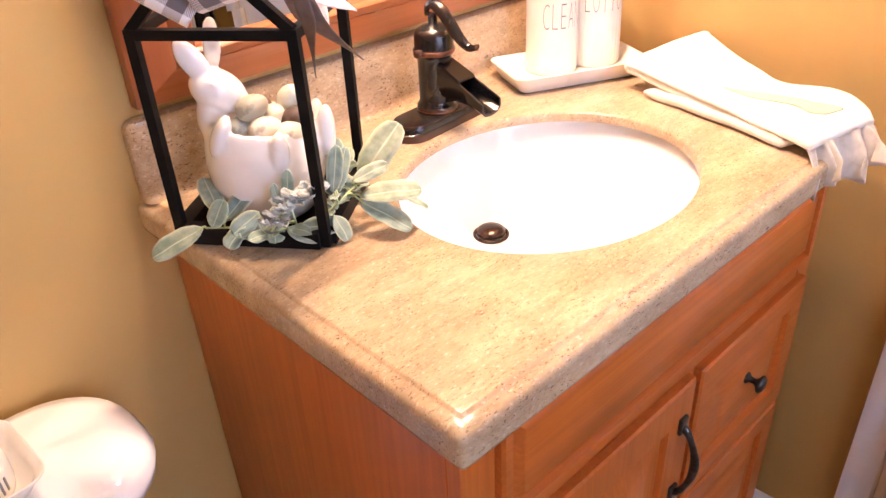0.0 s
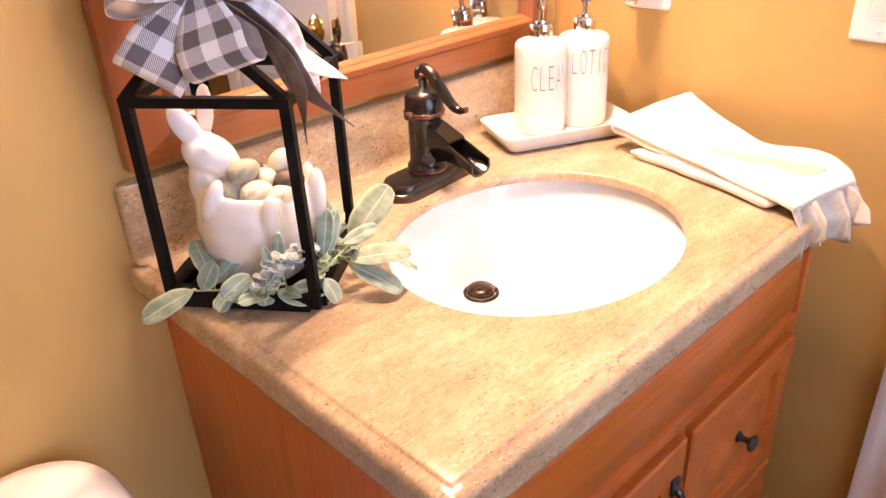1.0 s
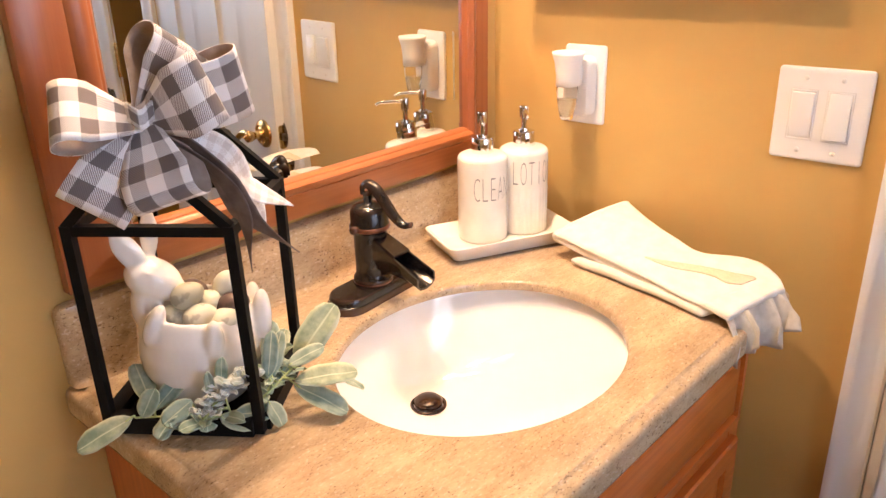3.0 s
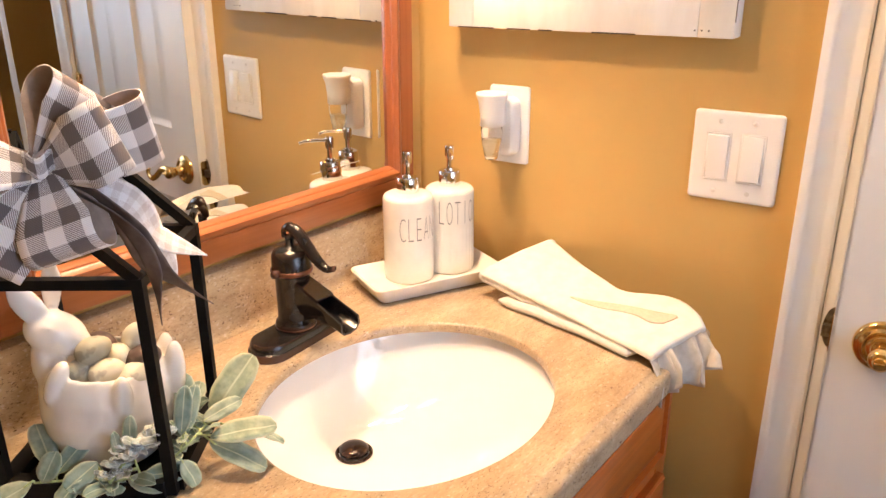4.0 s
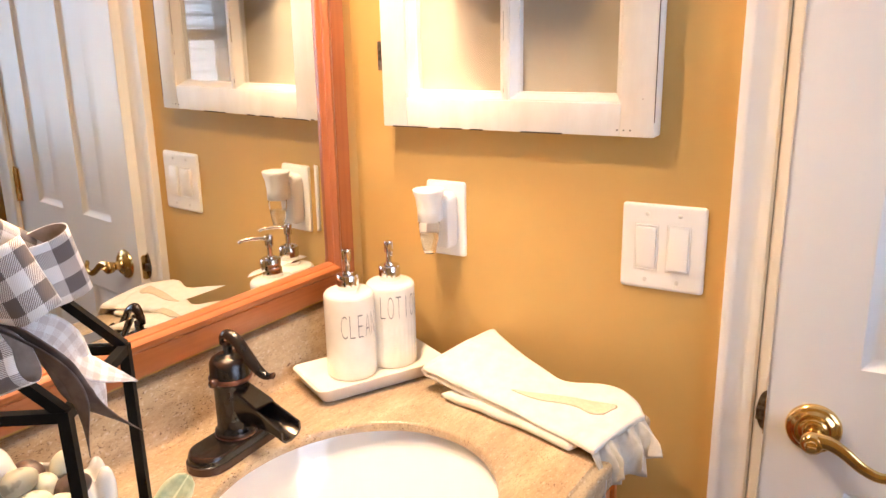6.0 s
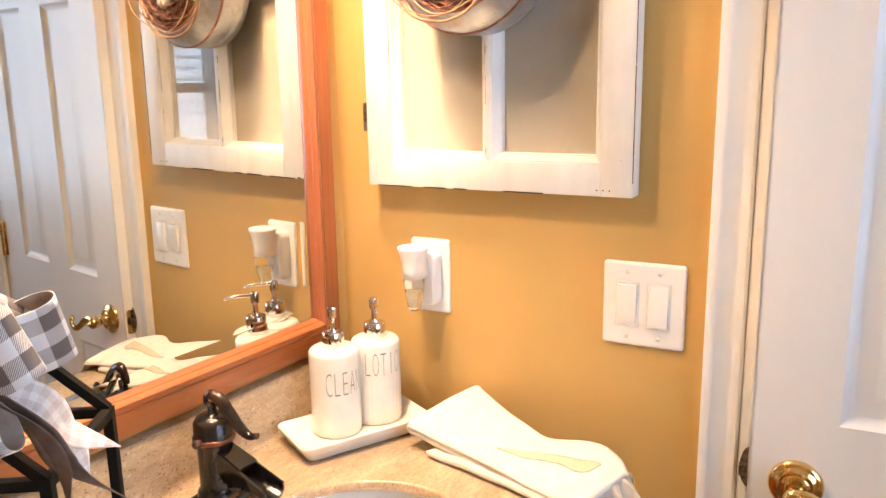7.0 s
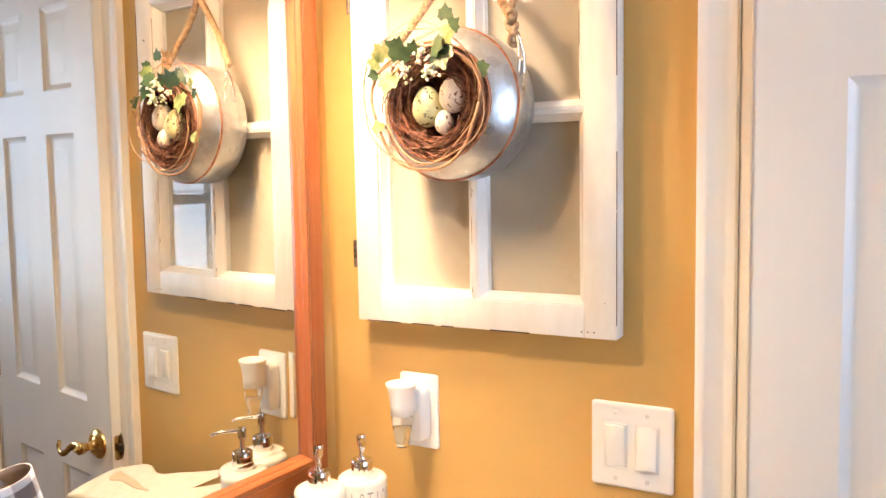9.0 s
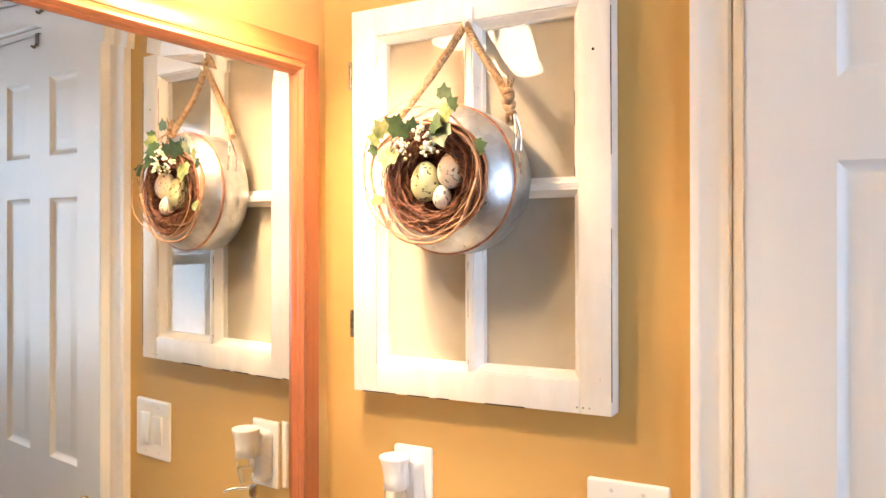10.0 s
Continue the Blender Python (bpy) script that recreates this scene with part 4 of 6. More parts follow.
    part("nail_hole", put(lathe([(0, 0.0004), (0.002, 0.0004), (0.002, -0.001), (0, -0.001)], 10), inv @ Matrix.Translation(wall_at(0.487, d + 0.0002, 1.79)) @ WALL @ pose(0, 0, 0, 90)), dark_gap, sash)
    return sash


build_sash()


# ---- switch and outlet ----
def plate_mesh(w, h, t=0.0055, r=0.005):
    return loft([[(x * s, -d, z * s) for x, z in rounded_rect(w, h, r)] for s, d in ((1.0, 0.0), (1.0, t * 0.30), (0.992, t * 0.62), (0.975, t * 0.84), (0.94, t * 0.96), (0.89, t))])


def build_switch():
    u, z, w, h = 0.524, 1.1275, 0.117, 0.124
    sw = thing("light_switch", "white double rocker light switch with a wide plate", "light switch", at=wall_at(u, 0, z))
    sw.rotation_euler = (0, 0, SKEW - radians(90))
    part("plate", plate_mesh(w, h), plate_white, sw)
    for du, tilt in ((-0.0225, 4.0), (0.0225, -4.0)):
        part("rocker_gap", put(box(-0.0166, 0.0166, -0.0060, -0.003, -0.0338, 0.0338), Matrix.Translation((du, 0, 0))), gap_grey, sw, "", False)
        frame_bars = [(-0.0161, 0.0161, 0.0310, 0.0333), (-0.0161, 0.0161, -0.0333, -0.0310), (-0.0161, -0.0140, -0.0310, 0.0310), (0.0140, 0.0161, -0.0310, 0.0310)]
        part("rocker_surround", put(join(*[box(x0, x1, -0.0068, -0.003, z0, z1, 0.0005, 1) for x0, x1, z0, z1 in frame_bars]), Matrix.Translation((du, 0, 0))), plate_white, sw)
        part("rocker", put(box(-0.0136, 0.0136, -0.0092, -0.003, -0.0304, 0.0304, 0.0012), Matrix.Translation((du, 0, 0)) @ pose(0, 0, 0, tilt)), plate_white, sw)
        for dz in (0.048, -0.048):
            s = join(lathe([(0, 0.0012), (0.0022, 0.0011), (0.0032, 0.0004), (0.0032, -0.001), (0, -0.001)], 16))
            part("screw", put(s, Matrix.Translation((du, -0.0055, dz)) @ pose(0, 0, 0, 90)), screw_steel, sw, "", "all")
    return sw


def build_outlet():
    u, z = 0.1745, 1.136
    out = thing("outlet", "white wall outlet with a single-gang plate", "outlet", at=wall_at(u, 0, z))
    out.rotation_euler = (0, 0, SKEW - radians(90))
    part("plate", plate_mesh(0.071, 0.123), plate_white, out)
    part("receptacle", put(box(-0.0165, 0.0165, -0.0072, -0.004, -0.0335, 0.0335, 0.001), Matrix.Identity(4)), plate_white, out)
    fr = thing("air_freshener", "white plug-in air freshener with a clear oil bottle", "air freshener", at=wall_at(u, 0, z))
    fr.rotation_euler = (0, 0, SKEW - radians(90))
    body = loft([[(x * s, y, zz * s + 0.0) for x, zz in rounded_rect(0.044, 0.092, 0.012)] for s, y in ((1.0, -0.0073), (1.0, -0.020), (0.93, -0.027), (0.80, -0.030))])
    part("plug_body", body, plate_white, fr)
    neck = loft([[(x - 0.002, y, zz + 0.020) for x, zz in rounded_rect(0.024, 0.036, 0.008)] for y in (-0.028, -0.042)])
    part("arm", neck, plate_white, fr)
    top = lathe([(0.0, 0.055), (0.021, 0.055), (0.0225, 0.057), (0.0248, 0.0565), (0.0244, 0.053), (0.0205, 0.042), (0.0180, 0.022), (0.0180, 0.006), (0.0, 0.006)], 32)
    part("cup", put(top, Matrix.Translation((-0.003, -0.052, 0.0))), plate_white, fr, "flared white cup", "all")
    bottle = lathe([(0.0, 0.005), (0.0162, 0.005), (0.0166, -0.004), (0.0142, -0.024), (0.0105, -0.042), (0.0092, -0.046), (0.0, -0.047)], 28)
    part("bottle", put(bottle, Matrix.Translation((-0.003, -0.052, 0.0))), bottle_glass, fr, "clear glass oil bottle", "all")
    fill = lathe([(0.0, -0.014), (0.0142, -0.014), (0.0128, -0.024), (0.0092, -0.041), (0.0, -0.043)], 28)
    part("oil", put(fill, Matrix.Translation((-0.003, -0.052, 0.0))), oil, fr, "amber scented oil", "all")
    return out


build_switch()
build_outlet()


# ---- bathroom window with blinds, behind the camera ----
def build_room_window():
    win = tagged(new("window_1"), "white bathroom window with lowered horizontal blinds", "window", kind="structure")
    y = -2.42
    for nm, b in (("window_frame", box(WX0, WX0 + 0.045, y - 0.05, y + 0.03, WZ0, WZ1)), ("window_frame", box(WX1 - 0.045, WX1, y - 0.05, y + 0.03, WZ0, WZ1)), ("window_frame", box(WX0 + 0.045, WX1 - 0.045, y - 0.05, y + 0.03, WZ0, WZ0 + 0.05)), ("window_frame", box(WX0 + 0.045, WX1 - 0.045, y - 0.05, y + 0.03, WZ1 - 0.05, WZ1)), ("meeting_rail", box(WX0 + 0.045, WX1 - 0.045, y - 0.04, y - 0.02, 1.385, 1.435))):
        part(nm, b, trim_paint, win, "", False)
    for k in range(19):
        z = WZ0 + 0.075 + 0.052 * k
        slat = put(box(WX0 + 0.05, WX1 - 0.05, -0.022, 0.022, -0.0012, 0.0012), Matrix.Translation((0, y + 0.055, z)) @ pose(0, 0, 0, 9))
        part("slat", slat, blind_white, win, "", False)
    part("head_rail", box(WX0 + 0.046, WX1 - 0.046, y + 0.031, y + 0.08, WZ1 - 0.05, WZ1 - 0.005, 0.003), blind_white, win)
    sky_board = setting("backdrop", box(WX0 - 0.3, WX1 + 0.3, -3.02, -3.0, 0.6, 2.6), sky_glow, "bright overcast daylight outside the window", "sky")
    return win


build_room_window()


# ---- soap tray and dispensers ----
def build_tray():
    tray = thing("soap_tray", "white ceramic rectangular tray holding two soap dispensers", "tray", at=(-0.1385, -0.1205, C))
    tray.rotation_euler = (0, 0, radians(-25))

    def ring(w, h, r, z):
        return [(x, y, z) for x, y in rounded_rect(w, h, r)]

    bm = loft([ring(0.190, 0.088, 0.010, 0.0005), ring(0.198, 0.096, 0.011, 0.003), ring(0.219, 0.113, 0.014, 0.022), ring(0.222, 0.116, 0.015, 0.0255), ring(0.220, 0.114, 0.014, 0.027), ring(0.211, 0.105, 0.013, 0.0245), ring(0.190, 0.084, 0.010, 0.0095), ring(0.176, 0.072, 0.008, 0.0075)])
    part("dish", bm, ceramic, tray)
    return tray


build_tray()


def wrapped_word(word, radius, height, advance, z):
    """Letters of the built-in font bent round an upright cylinder, the middle of the word at -y."""
    bm = bmesh.new()
    n = len(word)
    for k, letter in enumerate(word):
        cu = bpy.data.curves.new("letter", "FONT")
        cu.body, cu.align_x, cu.offset, cu.resolution_u = letter, "CENTER", -0.026, 3
        ob = bpy.data.objects.new("letter", cu)
        me = bpy.data.meshes.new_from_object(ob)
        wide = max(v.co.x for v in me.vertices) - min(v.co.x for v in me.vertices)
        mid = (max(v.co.x for v in me.vertices) + min(v.co.x for v in me.vertices)) / 2
        tall = max(v.co.y for v in me.vertices)
        sx = min(advance * 0.74 / max(wide, 0.42), height / tall)
        for v in me.vertices:
            x = (v.co.x - mid) * sx + (k - (n - 1) / 2) * advance
            a = x / radius
            v.co = ((radius + 0.0004) * math.sin(a), -(radius + 0.0004) * math.cos(a), z + v.co.y / tall * height)
        bm.from_mesh(me)
        bpy.data.objects.remove(ob)
        bpy.data.curves.remove(cu)
        bpy.data.meshes.remove(me)
    return bm


def build_dispenser(word, label, x, y, height, turn, fluted, letter_z, nozzle):
    d = thing("soap_dispenser", label, "soap dispenser", "soap dispensers on the tray", at=(x, y, C + 0.0078))
    r = 0.0392
    prof = [(0.0, 0.0), (r - 0.003, 0.0), (r - 0.0006, 0.0015), (r, 0.004)]
    m = 26
    for k in range(1, m):
        prof.append((r, 0.004 + (height - 0.026) * k / m))
    prof += [(r, height - 0.0095), (r - 0.0006, height - 0.0062), (r - 0.0024, height - 0.0034), (r - 0.0055, height - 0.0014), (r - 0.011, height - 0.0002), (0.016, height + 0.001), (0.0, height + 0.001)]
    bm = lathe(prof, 120 if fluted else 64)
    if fluted:
        for v in bm.verts:
            q = math.hypot(v.co.x, v.co.y)
            if q > r - 0.0005 and 0.003 < v.co.z < height * 0.56:
                a = math.atan2(v.co.y, v.co.x)
                s = 1 + (abs(math.sin(15 * a)) - 0.6) * 0.018
                v.co.x *= s
                v.co.y *= s
    for v in bm.verts:  # hand-thrown unevenness
        s = 1 + 0.006 * noise.noise(Vector((v.co.x * 25, v.co.y * 25, v.co.z * 16 + x * 50)))
        v.co.x *= s
        v.co.y *= s
    part("bottle", bm, ceramic, d, "", "all")
    top = height + 0.001
    part("collar", put(lathe([(0, 0), (0.0165, 0), (0.0170, 0.001), (0.0168, 0.022), (0.0158, 0.0235), (0.0085, 0.024), (0.0080, 0.027), (0.0, 0.027)], 32), Matrix.Translation((0, 0, top))), chrome, d, "polished chrome collar", True)
    pump = part("pump", put(lathe([(0, 0.022), (0.0044, 0.022), (0.0044, 0.043), (0.0070, 0.045), (0.0074, 0.060), (0.0064, 0.063), (0.0, 0.0635)], 24), Matrix.Translation((0, 0, top))), chrome, d, "polished chrome pump head", True)
    a = radians(nozzle - turn)
    tip = [(0, 0, top + 0.0575), (0.020 * math.cos(a), 0.020 * math.sin(a), top + 0.0582), (0.040 * math.cos(a), 0.040 * math.sin(a), top + 0.0570), (0.049 * math.cos(a), 0.049 * math.sin(a), top + 0.0535)]
    part("nozzle", tube(curve(tip, 12), [0.0036, 0.0034, 0.0032, 0.0030, 0.0030, 0.0029, 0.0029, 0.0028, 0.0028, 0.0027, 0.0027, 0.0026, 0.0026][: len(curve(tip, 12))], 12), chrome, pump, "", "all")
    part("lettering", wrapped_word(word, r * 1.008, 0.038, 0.0128, letter_z), ink, d, "thin grey hand-lettered word", False)
    d.rotation_euler = (0, 0, radians(turn))
    return d


build_dispenser("CLEAN", "white ceramic soap dispenser lettered CLEAN with a chrome pump", -0.148, -0.092, 0.139, -26, False, 0.070, 222)
build_dispenser("LOTION", "white fluted ceramic lotion dispenser lettered LOTION with a chrome pump", -0.077, -0.119, 0.139, -25, True, 0.084, 222)


# ---- folded towel ----
def sheet(fn, na, nb, thick):
    """A thick cloth over fn(a, b), with a rounded edge."""
    bm = bmesh.new()
    grid = []
    for layer in (0, 1):
        rows = []
        for i in range(na + 1):
            row = []
            for j in range(nb + 1):
                a, b = i / na, j / nb
                edge = min(a, 1 - a, b, 1 - b)
                puff = min(1.0, (edge / 0.05)) ** 0.5
                p = fn(a, b)
                row.append(bm.verts.new((p[0], p[1], p[2] + (thick * (0.35 + 0.65 * puff) * 0.5) * (1 if layer == 0 else -1))))
            rows.append(row)
        grid.append(rows)
    for i in range(na):
        for j in range(nb):
            bm.faces.new((grid[0][i][j], grid[0][i + 1][j], grid[0][i + 1][j + 1], grid[0][i][j + 1]))
            bm.faces.new((grid[1][i][j], grid[1][i][j + 1], grid[1][i + 1][j + 1], grid[1][i + 1][j]))
    rim = [(i, 0) for i in range(na)] + [(na, j) for j in range(nb)] + [(i, nb) for i in range(na, 0, -1)] + [(0, j) for j in range(nb, 0, -1)]
    for k in range(len(rim)):
        (i, j), (m, n) = rim[k], rim[(k + 1) % len(rim)]
        bm.faces.new((grid[0][i][j], grid[1][i][j], grid[1][m][n], grid[0][m][n]))
    return bm


LEFT_EDGE = curve([(-0.137, -0.222, C + 0.037), (-0.150, -0.315, C + 0.028), (-0.168, -0.410, C + 0.021), (-0.197, -0.520, C + 0.015)], 60)
RIGHT_EDGE = curve([(0.014, -0.258, C + 0.056), (-0.040, -0.360, C + 0.040), (-0.060, -0.425, C + 0.032), (-0.038, -0.480, C + 0.032), (-0.050, -0.520, C + 0.026), (-0.080, -0.546, C + 0.018)], 60)


def towel_point(a, b):
    """a runs from the far fold to the hem, b from the sink's side to the wall's side."""
    f = max(0.0, min(0.9999, a)) * 60
    k, t = int(f), f - int(f)
    l, r = LEFT_EDGE[k].lerp(LEFT_EDGE[k + 1], t), RIGHT_EDGE[k].lerp(RIGHT_EDGE[k + 1], t)
    p = l.lerp(r, b)
    p.z += 0.004 * math.sin(math.pi * b) * (1 - 0.3 * a) + 0.0022 * noise.noise(Vector((a * 6, b * 3, 3.0)))
    return p


def build_towel():
    tw = thing("hand_towel", "cream hand towel with a linen ruffle, folded on the counter", "towel", at=(-0.11, -0.35, C))
    o = Matrix.Translation((0.11, 0.35, -C))

    def high(a, b):
        return towel_point(a, b)

    def middle(a, b):
        p = towel_point(0.004 + 0.90 * a, 0.012 + 0.94 * b)
        p.z = max(C + 0.010, p.z - 0.0095)
        return p

    def low(a, b):
        p = towel_point(0.12 + 0.76 * a, 0.02 + 0.90 * b)
        p += Vector((-0.008, -0.004, 0)) * (1 - b)
        p.z = C + 0.0085 + max(0.0, p.z - C - 0.045) * 0.6 + 0.002 * noise.noise(Vector((a * 5, b * 3, 9.0)))
        return p

    part("upper_fold", put(sheet(high, 60, 24, 0.0095), o), towel_cloth, tw, "", "all")
    part("middle_fold", put(sheet(middle, 50, 20, 0.0125), o), towel_cloth, tw, "", "all")
    part("lower_fold", put(sheet(low, 44, 18, 0.0165), o), towel_cloth, tw, "", "all")
    # rounded far end where the cloth turns under
    roll = [towel_point(0.006, k / 20) + Vector((0.002, 0.001, -0.0048)) for k in range(21)]
    part("fold_roll", put(tube(roll, [0.0088 if 0 < k < 20 else 0.0070 for k in range(21)], 14), o), towel_cloth, tw, "", "all")
    # flat hem band before the ruffle
    part("hem_band", put(sheet(lambda a, b: towel_point(0.885 + 0.115 * a, 0.004 + 0.99 * b) + Vector((0, 0, 0.0022)), 10, 24, 0.008), o), towel_cloth, tw, "", "all")
    # gathered ruffle along the front end
    bm = bmesh.new()
    nu, nv = 150, 12
    rows = []
    for i in range(nu + 1):
        b = i / nu
        top = towel_point(0.995, b)
        row = []
        fold = math.sin(b * 23 + 1.6 * math.sin(b * 7)) + 0.6 * math.sin(b * 57 + 2) * (0.5 + 0.5 * math.sin(b * 9))
        turn = math.cos(b * 23 + 1.6 * math.sin(b * 7))
        for j in range(nv + 1):
            s = j / nv
            length = (0.6 + 0.4 * min(1, b * 10)) * 0.054 + 0.010 * math.sin(b * 11 + 1) + 0.004 * math.sin(b * 31)
            out = 0.015 + 0.006 * b
            y = top.y + 0.003 - out * min(1.0, s * 1.8) - 0.0105 * s**0.6 * fold * min(1, b * 8 + 0.2) - 0.006 * b * s
            z = top.z - 0.001 - length * max(0, s - 0.06) * (1.06 - 0.12 * b) + 0.003 * s * fold
            x = top.x + (b - 0.4) * 0.008 * s + 0.009 * s**0.8 * turn * min(1, b * 8) - (0.004 + 0.014 * b) * s
            row.append(bm.verts.new((x, y, z)))
        rows.append(row)
    for i in range(nu):
        for j in range(nv):
            bm.faces.new((rows[i][j], rows[i + 1][j], rows[i + 1][j + 1], rows[i][j + 1]))
    ru = part("ruffle", put(bm, o), linen, tw, "gathered greige linen ruffle", "all")
    so = ru.modifiers.new("thickness", "SOLIDIFY")
    so.thickness = 0.0012
    # appliqué: a long running-animal patch, its thin ear towards the far end
    upper = [(0.43, 0.30), (0.50, 0.34), (0.58, 0.42), (0.66, 0.50), (0.74, 0.60), (0.82, 0.72), (0.85, 0.72)]
    lower = [(0.43, 0.28), (0.51, 0.26), (0.59, 0.27), (0.67, 0.34), (0.75, 0.40), (0.82, 0.42), (0.86, 0.52)]
    bm = bmesh.new()
    rows = []
    up, lo = curve([(a, b, 0) for a, b in upper], 36), curve([(a, b, 0) for a, b in lower], 36)
    for p, q in zip(up, lo):
        row = []
        for s in range(7):
            c = p.lerp(q, s / 6)
            row.append(bm.verts.new(towel_point(c.x, c.y) + Vector((0, 0, 0.0056))))
        rows.append(row)
    for r1, r2 in zip(rows, rows[1:]):
        for k in range(6):
            bm.faces.new((r1[k], r1[k + 1], r2[k + 1], r2[k]))
    ap = part("applique", put(bm, o), applique_cloth, tw, "beige stitched animal-shaped patch", "all")
    so = ap.modifiers.new("thickness", "SOLIDIFY")
    so.thickness, so.offset = 0.0012, 0
    return tw


build_towel()

# ---- lantern with bow, planter and greenery ----
LC, LH1, LH2, LTOP, LAPEX = Vector((-0.6894, -0.1456, 0)), 0.0725, 0.0837, 1.1245, 1.197
E1, E2 = Vector((0.7946, 0.6071, 0)), Vector((0.6071, -0.7946, 0))
SEEN_R, SEEN_F = Vector((0.876, -0.481, 0)), Vector((-0.481, -0.876, 0))


def bar(a, b, w):
    """A square bar from a to b, its sides square to the lantern."""
    a, b = Vector(a), Vector(b)
    d = (b - a).normalized()
    s = E1 if abs(d.dot(E1)) < 0.7 else E2
    s = (s - d * s.dot(d)).normalized()
    t = d.cross(s)
    ring = [s * w / 2 + t * w / 2, -s * w / 2 + t * w / 2, -s * w / 2 - t * w / 2, s * w / 2 - t * w / 2]
    return loft([[a + q for q in ring], [b + q for q in ring]])


def build_lantern():
    lan = thing("lantern", "black iron open-sided house-shaped lantern on the vanity top", "lantern", at=(LC.x, LC.y, C))
    o = Matrix.Translation((-LC.x, -LC.y, -C))
    w = 0.0100
    corner = {(i, j): LC + E1 * ((LH1 + 0.011 - w / 2) if i > 0 else (w / 2 - LH1)) + E2 * (j * (LH2 - w / 2)) for i in (-1, 1) for j in (-1, 1)}
    up = Vector((0, 0, 1))
    head = dict(corner)  # the hand-welded top is a little narrower
    head[(-1, 1)] = corner[(-1, 1)] - E2 * 0.003
    for key, p in corner.items():
        foot = p
        part("post", put(bar(foot + up * (C + 0.002), head[key] + up * LTOP, w), o), black_iron, lan, "", False)
    ring = [(-1, -1), (-1, 1), (1, 1), (1, -1)]
    for k in range(4):
        a, b = corner[ring[k]], corner[ring[(k + 1) % 4]]
        d = (b - a).normalized() * (w / 2)
        part("base_rail", put(bar(a + d + up * (C + 0.010), b - d + up * (C + 0.010), 0.018), o), black_iron, lan, "", False)
        a, b = head[ring[k]], head[ring[(k + 1) % 4]]
        part("top_rail", put(bar(a + d + up * (LTOP - w / 2), b - d + up * (LTOP - w / 2), w * 0.96), o), black_iron, lan, "", False)
    floor = loft([[corner[k] + up * z for k in ring] for z in (C + 0.003, C + 0.008)])
    part("floor_plate", put(floor, o), black_iron, lan, "", False)
    # gabled roof: two sloping bars at each end and a ridge
    ends = {i: (head[(i, -1)] + head[(i, 1)]) / 2 + up * LAPEX for i in (-1, 1)}
    for (i, j), p in head.items():
        part("roof_bar", put(bar(p + up * (LTOP - 0.002), ends[i], w * 0.94), o), black_iron, lan, "", False)
    part("ridge_bar", put(bar(ends[-1] + up * 0.001, ends[1] + up * 0.001, w * 0.9), o), black_iron, lan, "", False)
    return lan


build_lantern()


def ribbon(points, across, width, fan=None, checks=4.0):
    """A ribbon strip along points, with across directions and UVs in checks."""
    bm = bmesh.new()
    uv = bm.loops.layers.uv.new("UVMap")
    rows, dist, s = [], [0.0], 0.0
    m = 8
    for k, p in enumerate(points):
        if k:
            s += (points[k] - points[k - 1]).length
            dist.append(s)
        wk = width * (fan[k] if fan else 1.0)
        rows.append([bm.verts.new(p + across[k] * wk * (j / m - 0.5)) for j in range(m + 1)])
    for k in range(len(points) - 1):
        for j in range(m):
            f = bm.faces.new((rows[k][j], rows[k + 1][j], rows[k + 1][j + 1], rows[k][j + 1]))
            for lp, (i, q) in zip(f.loops, ((k, j), (k + 1, j), (k + 1, j + 1), (k, j + 1))):
                lp[uv].uv = (dist[i] / width * checks, (q / m) * checks)
    return bm


def backed(ob, outward, near):
    """Thickness with the plain underside turned away from the outward direction."""
    me = ob.data
    best = min(me.polygons, key=lambda p: (p.center - near).length)
    if best.normal.dot(outward) < 0:
        me.flip_normals()
    me.materials.append(ribbon_back)
    so = ob.modifiers.new("thickness", "SOLIDIFY")
    so.thickness, so.material_offset, so.material_offset_rim = 0.0009, 1, 0


BOW = Vector((-0.748, -0.220, 1.2275))


